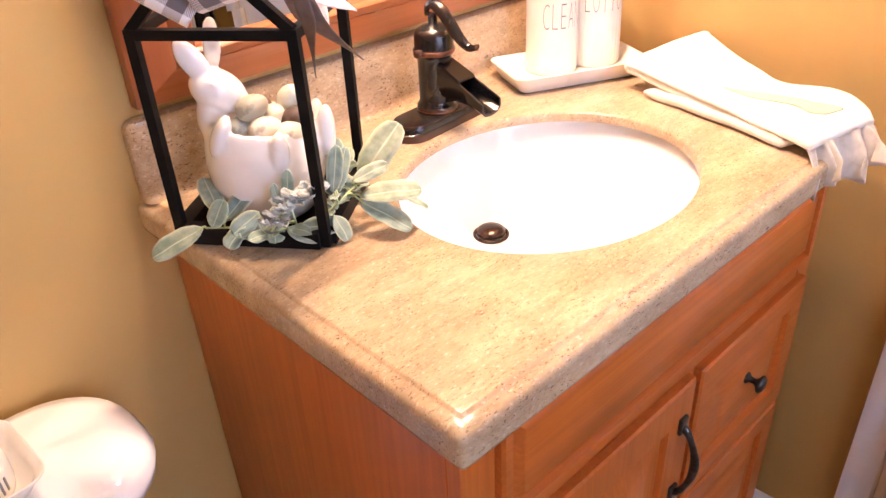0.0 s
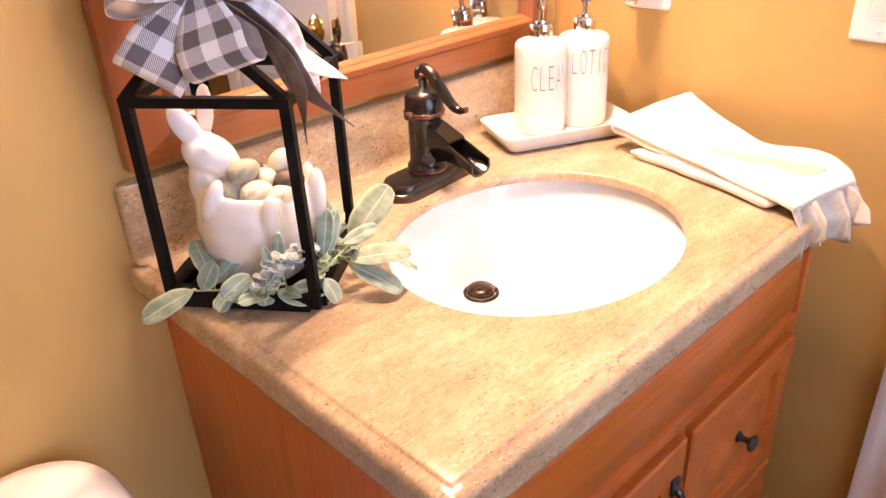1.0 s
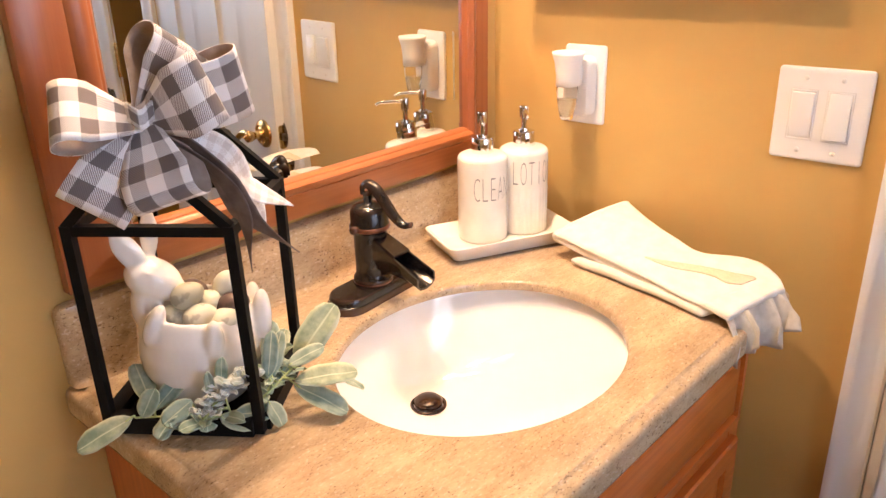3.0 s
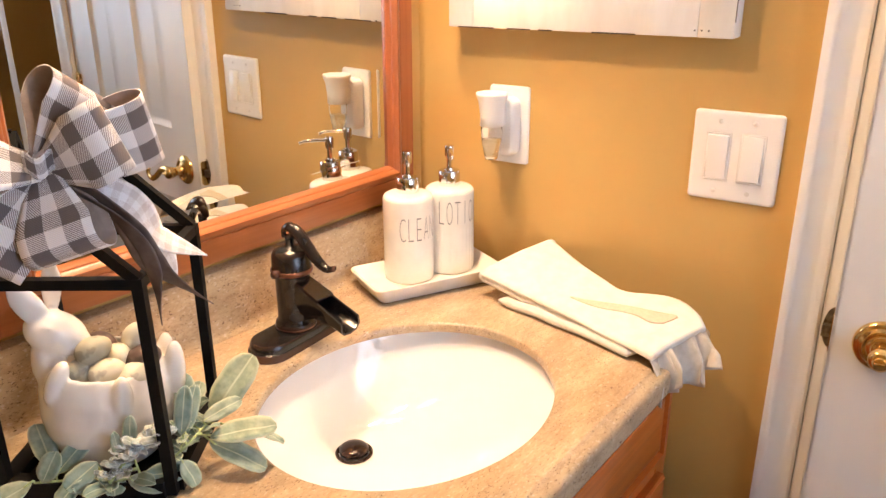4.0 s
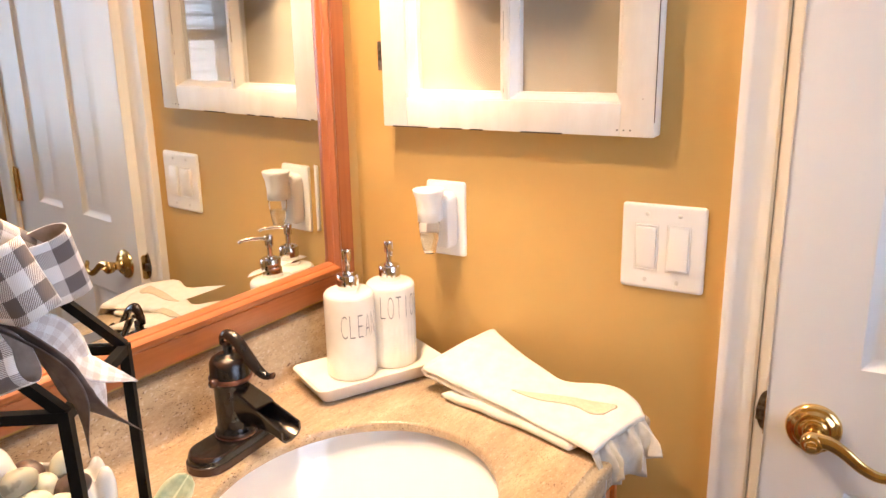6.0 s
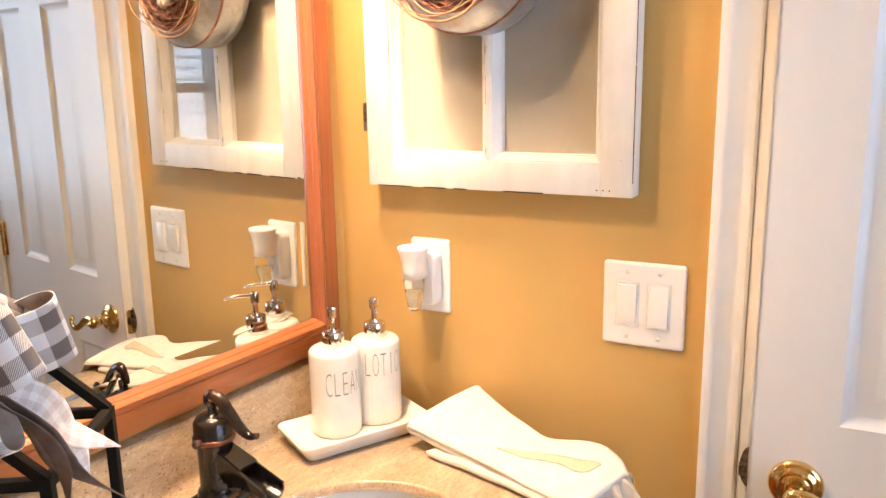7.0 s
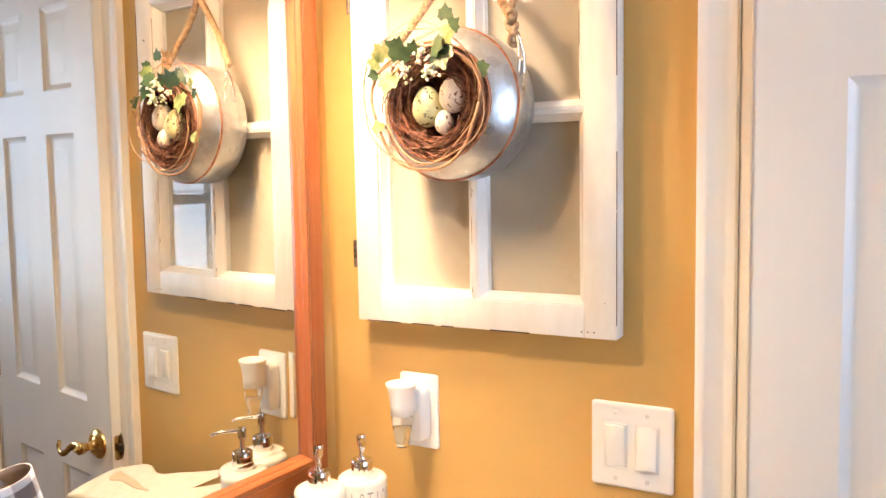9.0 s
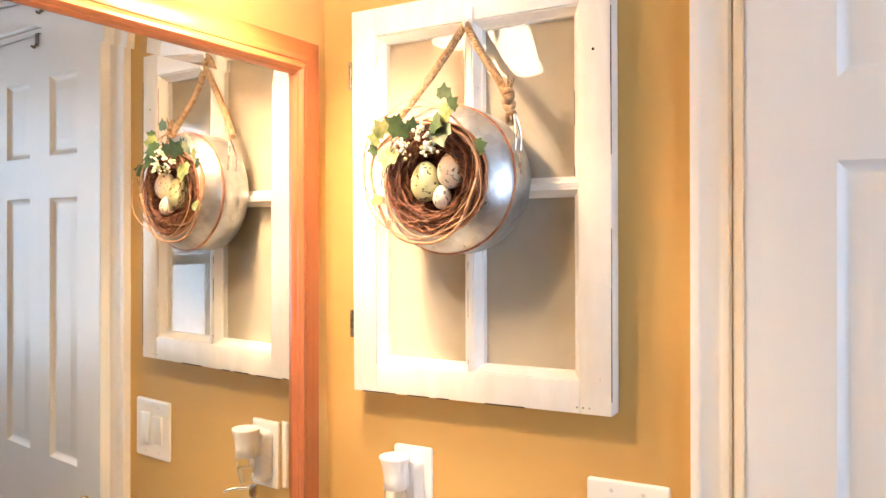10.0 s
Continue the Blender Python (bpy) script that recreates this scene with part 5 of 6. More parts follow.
def build_bow():
    bow = thing("bow", "grey and white buffalo-check wired ribbon bow tied on the lantern", "bow", at=BOW)
    z = Vector((0, 0, 1))
    # end of the loop and the way its face looks, both as (right, up, towards the room); belly; width; twist
    loops = [
        ((-0.068, 0.012, 0.010), (-0.12, 0.70, 0.75), 0.019, 0.058, 4),
        ((-0.051, -0.072, 0.012), (-0.25, 0.12, 1.0), 0.013, 0.059, -6),
        ((0.014, -0.067, 0.030), (-0.24, 0.18, 1.0), 0.017, 0.059, 4),
        ((0.040, 0.058, -0.020), (0.46, 0.10, 0.9), 0.021, 0.060, 5),
        ((0.058, 0.025, 0.026), (-0.06, 0.10, 1.0), 0.018, 0.060, -4),
        ((0.088, 0.024, -0.014), (0.24, -0.30, 0.9), 0.016, 0.066, 4),
    ]
    for (dx, dz, df), (nx, nz, nf), belly, width, twist in loops:
        end = SEEN_R * dx + z * dz + SEEN_F * df
        length, d = end.length, end.normalized()
        n = SEEN_R * nx + z * nz + SEEN_F * nf
        n = (n - d * n.dot(d)).normalized()
        across = d.cross(n).normalized()
        pts, acr, fan = [], [], []
        m = 36
        for k in range(m + 1):
            t = k / m
            out = length * math.sin(math.pi * t) ** 0.75
            side = belly * math.sin(2 * math.pi * t) * (0.55 + 0.45 * math.sin(math.pi * t))
            sway = 0.003 * math.sin(5 * t + dx * 40)
            ripple = 0.0022 * math.sin(11 * t + 30 * dz) * math.sin(math.pi * t)
            pts.append(d * out + n * (side + ripple) + across * sway)
            acr.append((Matrix.Rotation(radians(twist * math.sin(2 * math.pi * t)), 3, d) @ across))
            fan.append(0.34 + 0.66 * min(1.0, out / (0.60 * length)))
        ob = part("loop", ribbon(pts, acr, width, fan), check_ribbon, bow, "", "all")
        backed(ob, d, pts[m // 2])
    knot_pts = [SEEN_R * (0.011 * math.cos(a)) + SEEN_F * (0.006 + 0.012 * math.sin(a)) + z * (0.006 + 0.003 * math.sin(3 * a)) for a in [2 * math.pi * k / 24 for k in range(25)]]
    backed(part("knot", ribbon(knot_pts, [(z + SEEN_F * 0.25).normalized()] * 25, 0.018, None, 2.0), check_ribbon, bow, "", "all"), SEEN_F, SEEN_F * 0.027)
    # tails: path (right, up, towards the viewer), width, which side shows, roll along it
    tails = [
        ([(0.010, -0.010, -0.004), (0.060, -0.036, -0.010), (0.078, -0.072, -0.016), (0.119, -0.100, -0.024)], 0.026, 1, (-34, -48), 4),
        ([(0.012, -0.012, -0.006), (0.062, -0.042, -0.012), (0.080, -0.082, -0.018), (0.091, -0.118, -0.018)], 0.030, 1, (-30, -40), 4),
        ([(0.012, -0.010, 0.006), (0.036, -0.026, 0.012), (0.058, -0.056, 0.012), (0.075, -0.094, 0.010), (0.117, -0.138, 0.002)], 0.027, 0, (30, 60), 4),
        ([(0.014, -0.014, 0.008), (0.050, -0.044, 0.014), (0.070, -0.086, 0.012), (0.072, -0.146, 0.010)], 0.017, 0, (40, 70), 2),
    ]
    for pts, width, checked, (r0, r1), checks in tails:
        line = curve([SEEN_R * a + z * b + SEEN_F * c for a, b, c in pts], 30)
        acr = []
        for k in range(len(line)):
            d = (line[min(k + 1, len(line) - 1)] - line[max(k - 1, 0)]).normalized()
            base = d.cross(SEEN_F).normalized()
            acr.append(Matrix.Rotation(radians(r0 + (r1 - r0) * k / len(line) + 18 * math.sin(k * 0.25)), 3, d) @ base)
        fan = [min(1.0, 0.5 + k / 10) if k < len(line) - 8 else max(0.05, (len(line) - 1 - k) / 8) for k in range(len(line))]
        ob = part("tail", ribbon(line, acr, width, fan, checks), pale_check if checked else taupe_ribbon, bow, "checked tail" if checked else "taupe underside of a tail", "all")
        so = ob.modifiers.new("thickness", "SOLIDIFY")
        so.thickness = 0.0009
    return bow


build_bow()


def ball(c, r, rot=(0, 0, 0), seg=20):
    bm = bmesh.new()
    bmesh.ops.create_uvsphere(bm, u_segments=seg, v_segments=seg // 2, radius=1)
    return put(bm, Matrix.Translation(c) @ pose(0, 0, 0, *rot) @ Matrix.Diagonal((*r, 1)))


PLANTER = Vector((-0.690, -0.148, C + 0.0082))


def build_planter():
    cup = lathe([(0.0, 0.0), (0.040, 0.0), (0.045, 0.004), (0.054, 0.020), (0.0615, 0.042), (0.0635, 0.060), (0.061, 0.080), (0.056, 0.098), (0.0535, 0.1045), (0.0510, 0.1055), (0.0485, 0.103), (0.053, 0.085), (0.055, 0.060), (0.040, 0.028), (0.0, 0.022)], 48)
    for v in cup.verts:
        if v.co.z > 0.05:
            v.co.z -= 0.14 * v.co.x * min(1, (v.co.z - 0.05) / 0.04)
    whole = join(
        cup,
        ball((-0.036, -0.002, 0.1400), (0.0300, 0.0225, 0.0215), (0, 33, 0)),  # head
        ball((-0.0185, -0.004, 0.1290), (0.0130, 0.0130, 0.0115), (0, 33, 0)),  # muzzle
        ball((-0.032, -0.015, 0.1330), (0.0120, 0.0080, 0.0100), (0, 20, 0)),  # cheek
        ball((-0.036, -0.0205, 0.1470), (0.0075, 0.0035, 0.0022), (0, 26, 0)),  # closed eye and brow
        ball((-0.036, -0.0190, 0.1520), (0.0095, 0.0040, 0.0022), (0, 30, 0)),
        ball((-0.0465, 0.0, 0.1130), (0.0160, 0.0220, 0.0320), (0, 4, 0)),  # neck
        ball((-0.0535, -0.008, 0.1735), (0.0130, 0.0058, 0.0270), (0, -28, 0)),  # ears
        ball((-0.0335, 0.010, 0.1840), (0.0095, 0.0055, 0.0280), (0, 6, 0)),
        ball((-0.0410, -0.034, 0.1040), (0.0095, 0.0110, 0.0240), (6, 27, 0)),  # arms
        ball((0.0125, -0.0575, 0.0850), (0.0100, 0.0090, 0.0260), (4, 5, 0)),
        ball((0.0640, -0.012, 0.0800), (0.0110, 0.0160, 0.0350), (0, 6, 0)),  # raised feet
        ball((0.0580, 0.022, 0.0760), (0.0110, 0.0160, 0.0340), (0, 6, 0)),
    )
    ob = mesh_object("rabbit_planter", whole, bisque, None, "", "all")
    ob.location = PLANTER
    ob.rotation_euler = (0, 0, math.atan2(SEEN_R.y, SEEN_R.x))
    re = ob.modifiers.new("remesh", "REMESH")
    re.mode, re.voxel_size, re.use_smooth_shade = "VOXEL", 0.0022, True
    sm = ob.modifiers.new("smooth", "SMOOTH")
    sm.factor, sm.iterations = 0.5, 6
    return tagged(ob, "glossy white ceramic rabbit-shaped planter filled with eggs", "planter")


build_planter()


def egg_mesh(r, stretch=1.32):
    bm = bmesh.new()
    bmesh.ops.create_uvsphere(bm, u_segments=24, v_segments=16, radius=r)
    for v in bm.verts:
        k = 1 - 0.12 * v.co.z / r
        v.co = Vector((v.co.x * k, v.co.y * k, v.co.z * stretch))
    return bm


def build_egg(where, r, rot, mat, label, group):
    ob = mesh_object("egg", egg_mesh(r), mat, None, "", "all")
    ob.location, ob.rotation_euler = where, [radians(a) for a in rot]
    return tagged(ob, label, "egg", group)


def planter_spot(x, y, z):
    a = math.atan2(SEEN_R.y, SEEN_R.x)
    return PLANTER + Vector((x * math.cos(a) - y * math.sin(a), x * math.sin(a) + y * math.cos(a), z))


EGGS = [
    ((-0.006, -0.020, 0.1240), (75, 0, 75), egg_sage, "speckled sage-green egg in the rabbit planter"),
    ((0.014, -0.010, 0.1080), (60, 0, -20), egg_pale, "pale cream-green egg in the rabbit planter"),
    ((0.033, 0.002, 0.1200), (30, 10, 0), egg_pale, "pale cream-green egg in the rabbit planter"),
    ((0.037, -0.020, 0.1060), (75, 0, 60), egg_brown, "dark brown egg in the rabbit planter"),
    ((0.003, -0.032, 0.1040), (80, 0, 60), egg_pale, "pale cream-green egg in the rabbit planter"),
    ((-0.018, -0.020, 0.1040), (80, 0, 80), egg_sage, "speckled sage-green egg in the rabbit planter"),
    ((0.000, 0.022, 0.1090), (85, 0, 20), egg_brown, "dark brown egg in the rabbit planter"),
    ((0.026, -0.034, 0.0960), (80, 0, 80), egg_pale, "pale cream-green egg in the rabbit planter"),
]
for spot, rot, mat, label in EGGS:
    build_egg(planter_spot(*spot), 0.0132, rot, mat, label, "eggs in the rabbit planter")


def leaf(length, width, curl=0.2, fold=0.25, n=10):
    """A blunt spoon-shaped leaf from the origin along +x, slightly folded on its midrib, its UVs along and across."""
    bm = bmesh.new()
    uv = bm.loops.layers.uv.new("UVMap")
    rows, at = [], {}
    for k in range(n + 1):
        t = k / n
        w = width * 0.5 * min(1.0, 0.10 + math.sin(math.pi * min(1.0, t**1.05 * 0.98)) ** 0.62) if t < 1 else width * 0.10
        x = length * t - (0.10 * width if t == 1 else 0)
        z = -curl * length * t * t
        row = []
        for s in (-1, -0.5, 0, 0.5, 1):
            v = bm.verts.new((x, s * w, z + fold * abs(s) * w + 0.0012 * math.sin(11 * t + 2 * s + 40 * length) * t))
            at[v] = (t, s * 0.5 + 0.5)
            row.append(v)
        rows.append(row)
    for a, b in zip(rows, rows[1:]):
        for j in range(4):
            f = bm.faces.new((a[j], b[j], b[j + 1], a[j + 1]))
            for lp in f.loops:
                lp[uv].uv = at[lp.vert]
    top = bmesh.ops.extrude_face_region(bm, geom=list(bm.faces))
    for g in top["geom"]:
        if isinstance(g, bmesh.types.BMVert):
            g.co.z += 0.0007
    return bm


def facing(base, tip, toward=0.6):
    """Along the leaf, with its upper side turned up and partly towards the room."""
    x = (tip - base).normalized()
    n = Vector((0, 0, 1)) + SEEN_F * toward
    n = (n - x * n.dot(x)).normalized()
    return Matrix.Translation(base) @ Matrix((x, n.cross(x), n)).transposed().to_4x4()


def build_sprig(label, stem_points, leaves, filler=0, seed=1, small=(0.018, 0.030), mat=None):
    rnd = random.Random(seed)
    sp = thing("greenery_sprig", label, "greenery", "artificial greenery in the lantern", at=stem_points[0])
    o = Matrix.Translation(-Vector(stem_points[0]))
    line = curve(stem_points, 20)
    part("stem", put(tube(line, [0.0018 - 0.0008 * k / len(line) for k in range(len(line))], 7), o), sage_stem, sp, "", "all")
    for base, tip, width, toward in leaves:
        b, t = Vector(base), Vector(tip)
        near = min(line, key=lambda p: (p - b).length)
        stalk = part("stalk", put(tube(curve([near, (near + b) / 2 + Vector((0, 0, 0.002)), b + (t - b) * 0.12], 8), 0.0011, 6), o), sage_stem, sp, "", "all")
        part("leaf", put(leaf((t - b).length * 1.04, width, 0.10, 0.22), o @ facing(b, t, toward) @ pose(0, 0, 0, rnd.uniform(-10, 10))), sage_leaf, sp, "", "all")
    for k in range(filler):
        p = line[min(len(line) - 1, int(rnd.uniform(0.1, 1.0) * len(line)))] + Vector((rnd.uniform(-1, 1), rnd.uniform(-1, 1), 0)) * 0.008
        a = rnd.uniform(0, 2 * math.pi)
        d = Vector((math.cos(a), math.sin(a), rnd.uniform(0.2, 1.2)))
        L = rnd.uniform(*small)
        part("leaf", put(leaf(L, L * rnd.uniform(0.42, 0.58), rnd.uniform(0, 0.3), 0.25), o @ facing(p, p + d, rnd.uniform(0.2, 1.0)) @ pose(0, 0, 0, rnd.uniform(-35, 35))), mat or sage_leaf, sp, "", "all")
    return sp


G = C
build_sprig("sage-green lamb's-ear sprig reaching out of the lantern's side", [(-0.700, -0.235, G + 0.020), (-0.672, -0.240, G + 0.036), (-0.640, -0.236, G + 0.046)],
    [((-0.625, -0.222, G + 0.040), (-0.575, -0.232, G + 0.094), 0.034, 1.0), ((-0.652, -0.255, G + 0.042), (-0.596, -0.288, G + 0.044), 0.026, 0.5), ((-0.650, -0.250, G + 0.034), (-0.622, -0.300, G + 0.012), 0.025, 0.5), ((-0.672, -0.238, G + 0.050), (-0.660, -0.236, G + 0.096), 0.017, 1.0), ((-0.645, -0.235, G + 0.050), (-0.606, -0.248, G + 0.062), 0.017, 0.8), ((-0.680, -0.245, G + 0.028), (-0.676, -0.262, G + 0.004), 0.018, 0.6), ((-0.606, -0.262, G + 0.030), (-0.584, -0.284, G + 0.014), 0.012, 0.3), ((-0.655, -0.215, G + 0.046), (-0.632, -0.196, G + 0.086), 0.020, 1.0), ((-0.664, -0.228, G + 0.040), (-0.640, -0.222, G + 0.084), 0.018, 1.0), ((-0.640, -0.205, G + 0.040), (-0.612, -0.190, G + 0.066), 0.018, 0.8)], 6, 3, (0.016, 0.026))
build_sprig("sage-green lamb's-ear sprig hanging over the counter's edge", [(-0.708, -0.215, G + 0.022), (-0.745, -0.195, G + 0.024), (-0.780, -0.160, G + 0.024)],
    [((-0.782, -0.158, G + 0.024), (-0.834, -0.136, G + 0.004), 0.024, 0.9), ((-0.738, -0.200, G + 0.040), (-0.770, -0.196, G + 0.026), 0.021, 1.6), ((-0.764, -0.172, G + 0.030), (-0.726, -0.180, G + 0.062), 0.020, 0.6), ((-0.764, -0.166, G + 0.034), (-0.752, -0.118, G + 0.060), 0.022, 1.0), ((-0.776, -0.168, G + 0.026), (-0.764, -0.178, G + 0.056), 0.019, 1.2), ((-0.752, -0.186, G + 0.022), (-0.776, -0.190, G + 0.010), 0.020, 0.6), ((-0.728, -0.206, G + 0.026), (-0.738, -0.222, G + 0.012), 0.020, 0.6)], 0, 5)
build_sprig("dusty-green leaves low in front of the planter", [(-0.742, -0.205, G + 0.016), (-0.718, -0.222, G + 0.022), (-0.690, -0.240, G + 0.028)],
    [((-0.724, -0.224, G + 0.022), (-0.700, -0.248, G + 0.012), 0.020, 0.8), ((-0.712, -0.230, G + 0.022), (-0.680, -0.252, G + 0.020), 0.020, 0.8), ((-0.716, -0.222, G + 0.050), (-0.712, -0.222, G + 0.084), 0.013, 1.2), ((-0.726, -0.220, G + 0.046), (-0.728, -0.220, G + 0.074), 0.010, 1.2)], 6, 8, (0.018, 0.028))
build_sprig("small frosted whitish cluster in front of the planter", [(-0.738, -0.216, G + 0.024), (-0.718, -0.228, G + 0.050), (-0.696, -0.238, G + 0.062)], [], 80, 11, (0.009, 0.019), frost_leaf)
build_sprig("dusty-green cluster of small leaves beside the planter", [(-0.690, -0.238, G + 0.022), (-0.655, -0.222, G + 0.034), (-0.625, -0.195, G + 0.044)], [], 16, 13, (0.016, 0.030))


# ---- zinc bucket with nest on the window sash ----
NU, NZ = 0.289, 1.615


def out_of_wall(u, z, d0=0.0):
    """Local z points out of the wall."""
    return Matrix.Translation(wall_at(u, d0, z)) @ WALL @ pose(0, 0, 0, 90)


def build_bucket():
    bk = thing("zinc_bucket", "round galvanised zinc wall bucket with rusty rims, hung on rope", "bucket", at=wall_at(NU, 0.036, NZ))
    o = Matrix.Translation(-wall_at(NU, 0.036, NZ)) @ out_of_wall(NU, NZ, 0.037)
    shell = [(0.0, 0.0), (0.104, 0.0), (0.1065, 0.002), (0.1070, 0.020), (0.1062, 0.022), (0.1070, 0.024), (0.1070, 0.055), (0.1055, 0.0585), (0.080, 0.0885), (0.078, 0.0890), (0.0765, 0.0875), (0.101, 0.056), (0.100, 0.010), (0.0, 0.008)]
    part("shell", put(lathe(shell, 80), o), zinc, bk, "", "all")
    part("rim", put(lathe([(0.1066, 0.0552), (0.1077, 0.0558), (0.1078, 0.0576), (0.1068, 0.0590), (0.1054, 0.0590), (0.1066, 0.0552)], 80), o), rust, bk, "rusty copper-coloured band", "all")
    part("rim", put(lathe([(0.0788, 0.0868), (0.0806, 0.0878), (0.0802, 0.0908), (0.0780, 0.0912), (0.0766, 0.0895), (0.0788, 0.0868)], 72), o), rust, bk, "rusty rolled lip", "all")
    for s in (-1, 1):
        # bent wire loop standing up from the side of the drum
        base = Vector((0.100 * s, 0.040, 0.034))
        wire = curve([base + Vector((0, -0.004, -0.009)), base + Vector((0.001 * s, 0.022, -0.008)), base + Vector((-0.004 * s, 0.050, 0.0)), base + Vector((0.001 * s, 0.022, 0.008)), base + Vector((0, -0.004, 0.009))], 24)
        part("handle_loop", put(tube(wire, 0.0019, 8), o), chrome, bk, "bent wire handle loop", "all")
    return bk


build_bucket()


def rope_strand(points, r, twists, phase):
    line = curve(points, 150)
    out = []
    side = None
    for k, p in enumerate(line):
        d = (line[min(k + 1, len(line) - 1)] - line[max(k - 1, 0)]).normalized()
        side = d.orthogonal().normalized() if side is None else (side - d * side.dot(d)).normalized()
        a = 2 * math.pi * twists * k / len(line) + phase
        out.append(p + r * (math.cos(a) * side + math.sin(a) * side.cross(d)))
    return out


def build_rope():
    rp = thing("jute_rope", "twisted jute rope hanging the bucket from a hook", "rope", at=wall_at(0.297, 0.04, 1.845))
    o = Matrix.Translation(-wall_at(0.297, 0.04, 1.845))
    left = [wall_at(0.296, 0.047, 1.848), wall_at(0.262, 0.049, 1.804), wall_at(0.226, 0.056, 1.758), wall_at(0.190, 0.068, 1.712)]
    right = [wall_at(0.296, 0.047, 1.848), wall_at(0.324, 0.049, 1.800), wall_at(0.350, 0.056, 1.764), wall_at(0.376, 0.066, 1.722)]
    for path in (left, right):
        for k in range(3):
            part("strand", put(tube(rope_strand(path, 0.0036, 11, 2 * math.pi * k / 3), 0.0027, 8), o), jute, rp, "", "all")
    end = wall_at(0.374, 0.066, 1.736)
    for k in range(5):
        w, shift = (0.0050, 0.0058, 0.0052, 0.0066, 0.0056)[k], (0.0, -0.0012, 0.0008, 0.0020, 0.0030)[k]
        ring = [end + Vector((0, 0, -0.0088 * k)) + ALONG * (shift + w * math.cos(a)) + OUT * (w * math.sin(a)) + Vector((0, 0, (0.0035 + 0.001 * k) * math.sin(a + 1.7 * k))) for a in [2 * math.pi * j / 14 for j in range(15)]]
        part("knot", put(tube(ring, 0.0036 + 0.0005 * (k % 3), 8), o), jute, rp, "", "all")
    fr = random.Random(4)
    for k in range(10):
        a = fr.uniform(0, 6.28)
        tip = end + Vector((0, 0, 0.018 + 0.006 * fr.random())) + ALONG * (0.010 * math.cos(a)) + OUT * (0.008 * math.sin(a))
        part("frayed_end", put(tube([end, (end + tip) / 2, tip], [0.0022, 0.0016, 0.0006], 5), o), jute, rp, "", "all")
    return rp


build_rope()
hk = thing("wall_hook", "small white hook holding the rope on the window sash", "hook", at=wall_at(0.297, 0.03, 1.856))
part("hook_base", put(box(-0.007, 0.007, -0.004, 0, -0.012, 0.016, 0.002), Matrix.Translation(wall_at(0.297, 0.0365, 1.861) - wall_at(0.297, 0.03, 1.856)) @ WALL), plate_white, hk)
part("prong", put(tube(curve([(0, -0.003, 0.004), (0, -0.012, -0.010), (0, -0.018, -0.006), (0, -0.018, 0.002)], 14), 0.0022, 8), Matrix.Translation(wall_at(0.297, 0.0365, 1.854) - wall_at(0.297, 0.03, 1.856)) @ WALL), plate_white, hk)


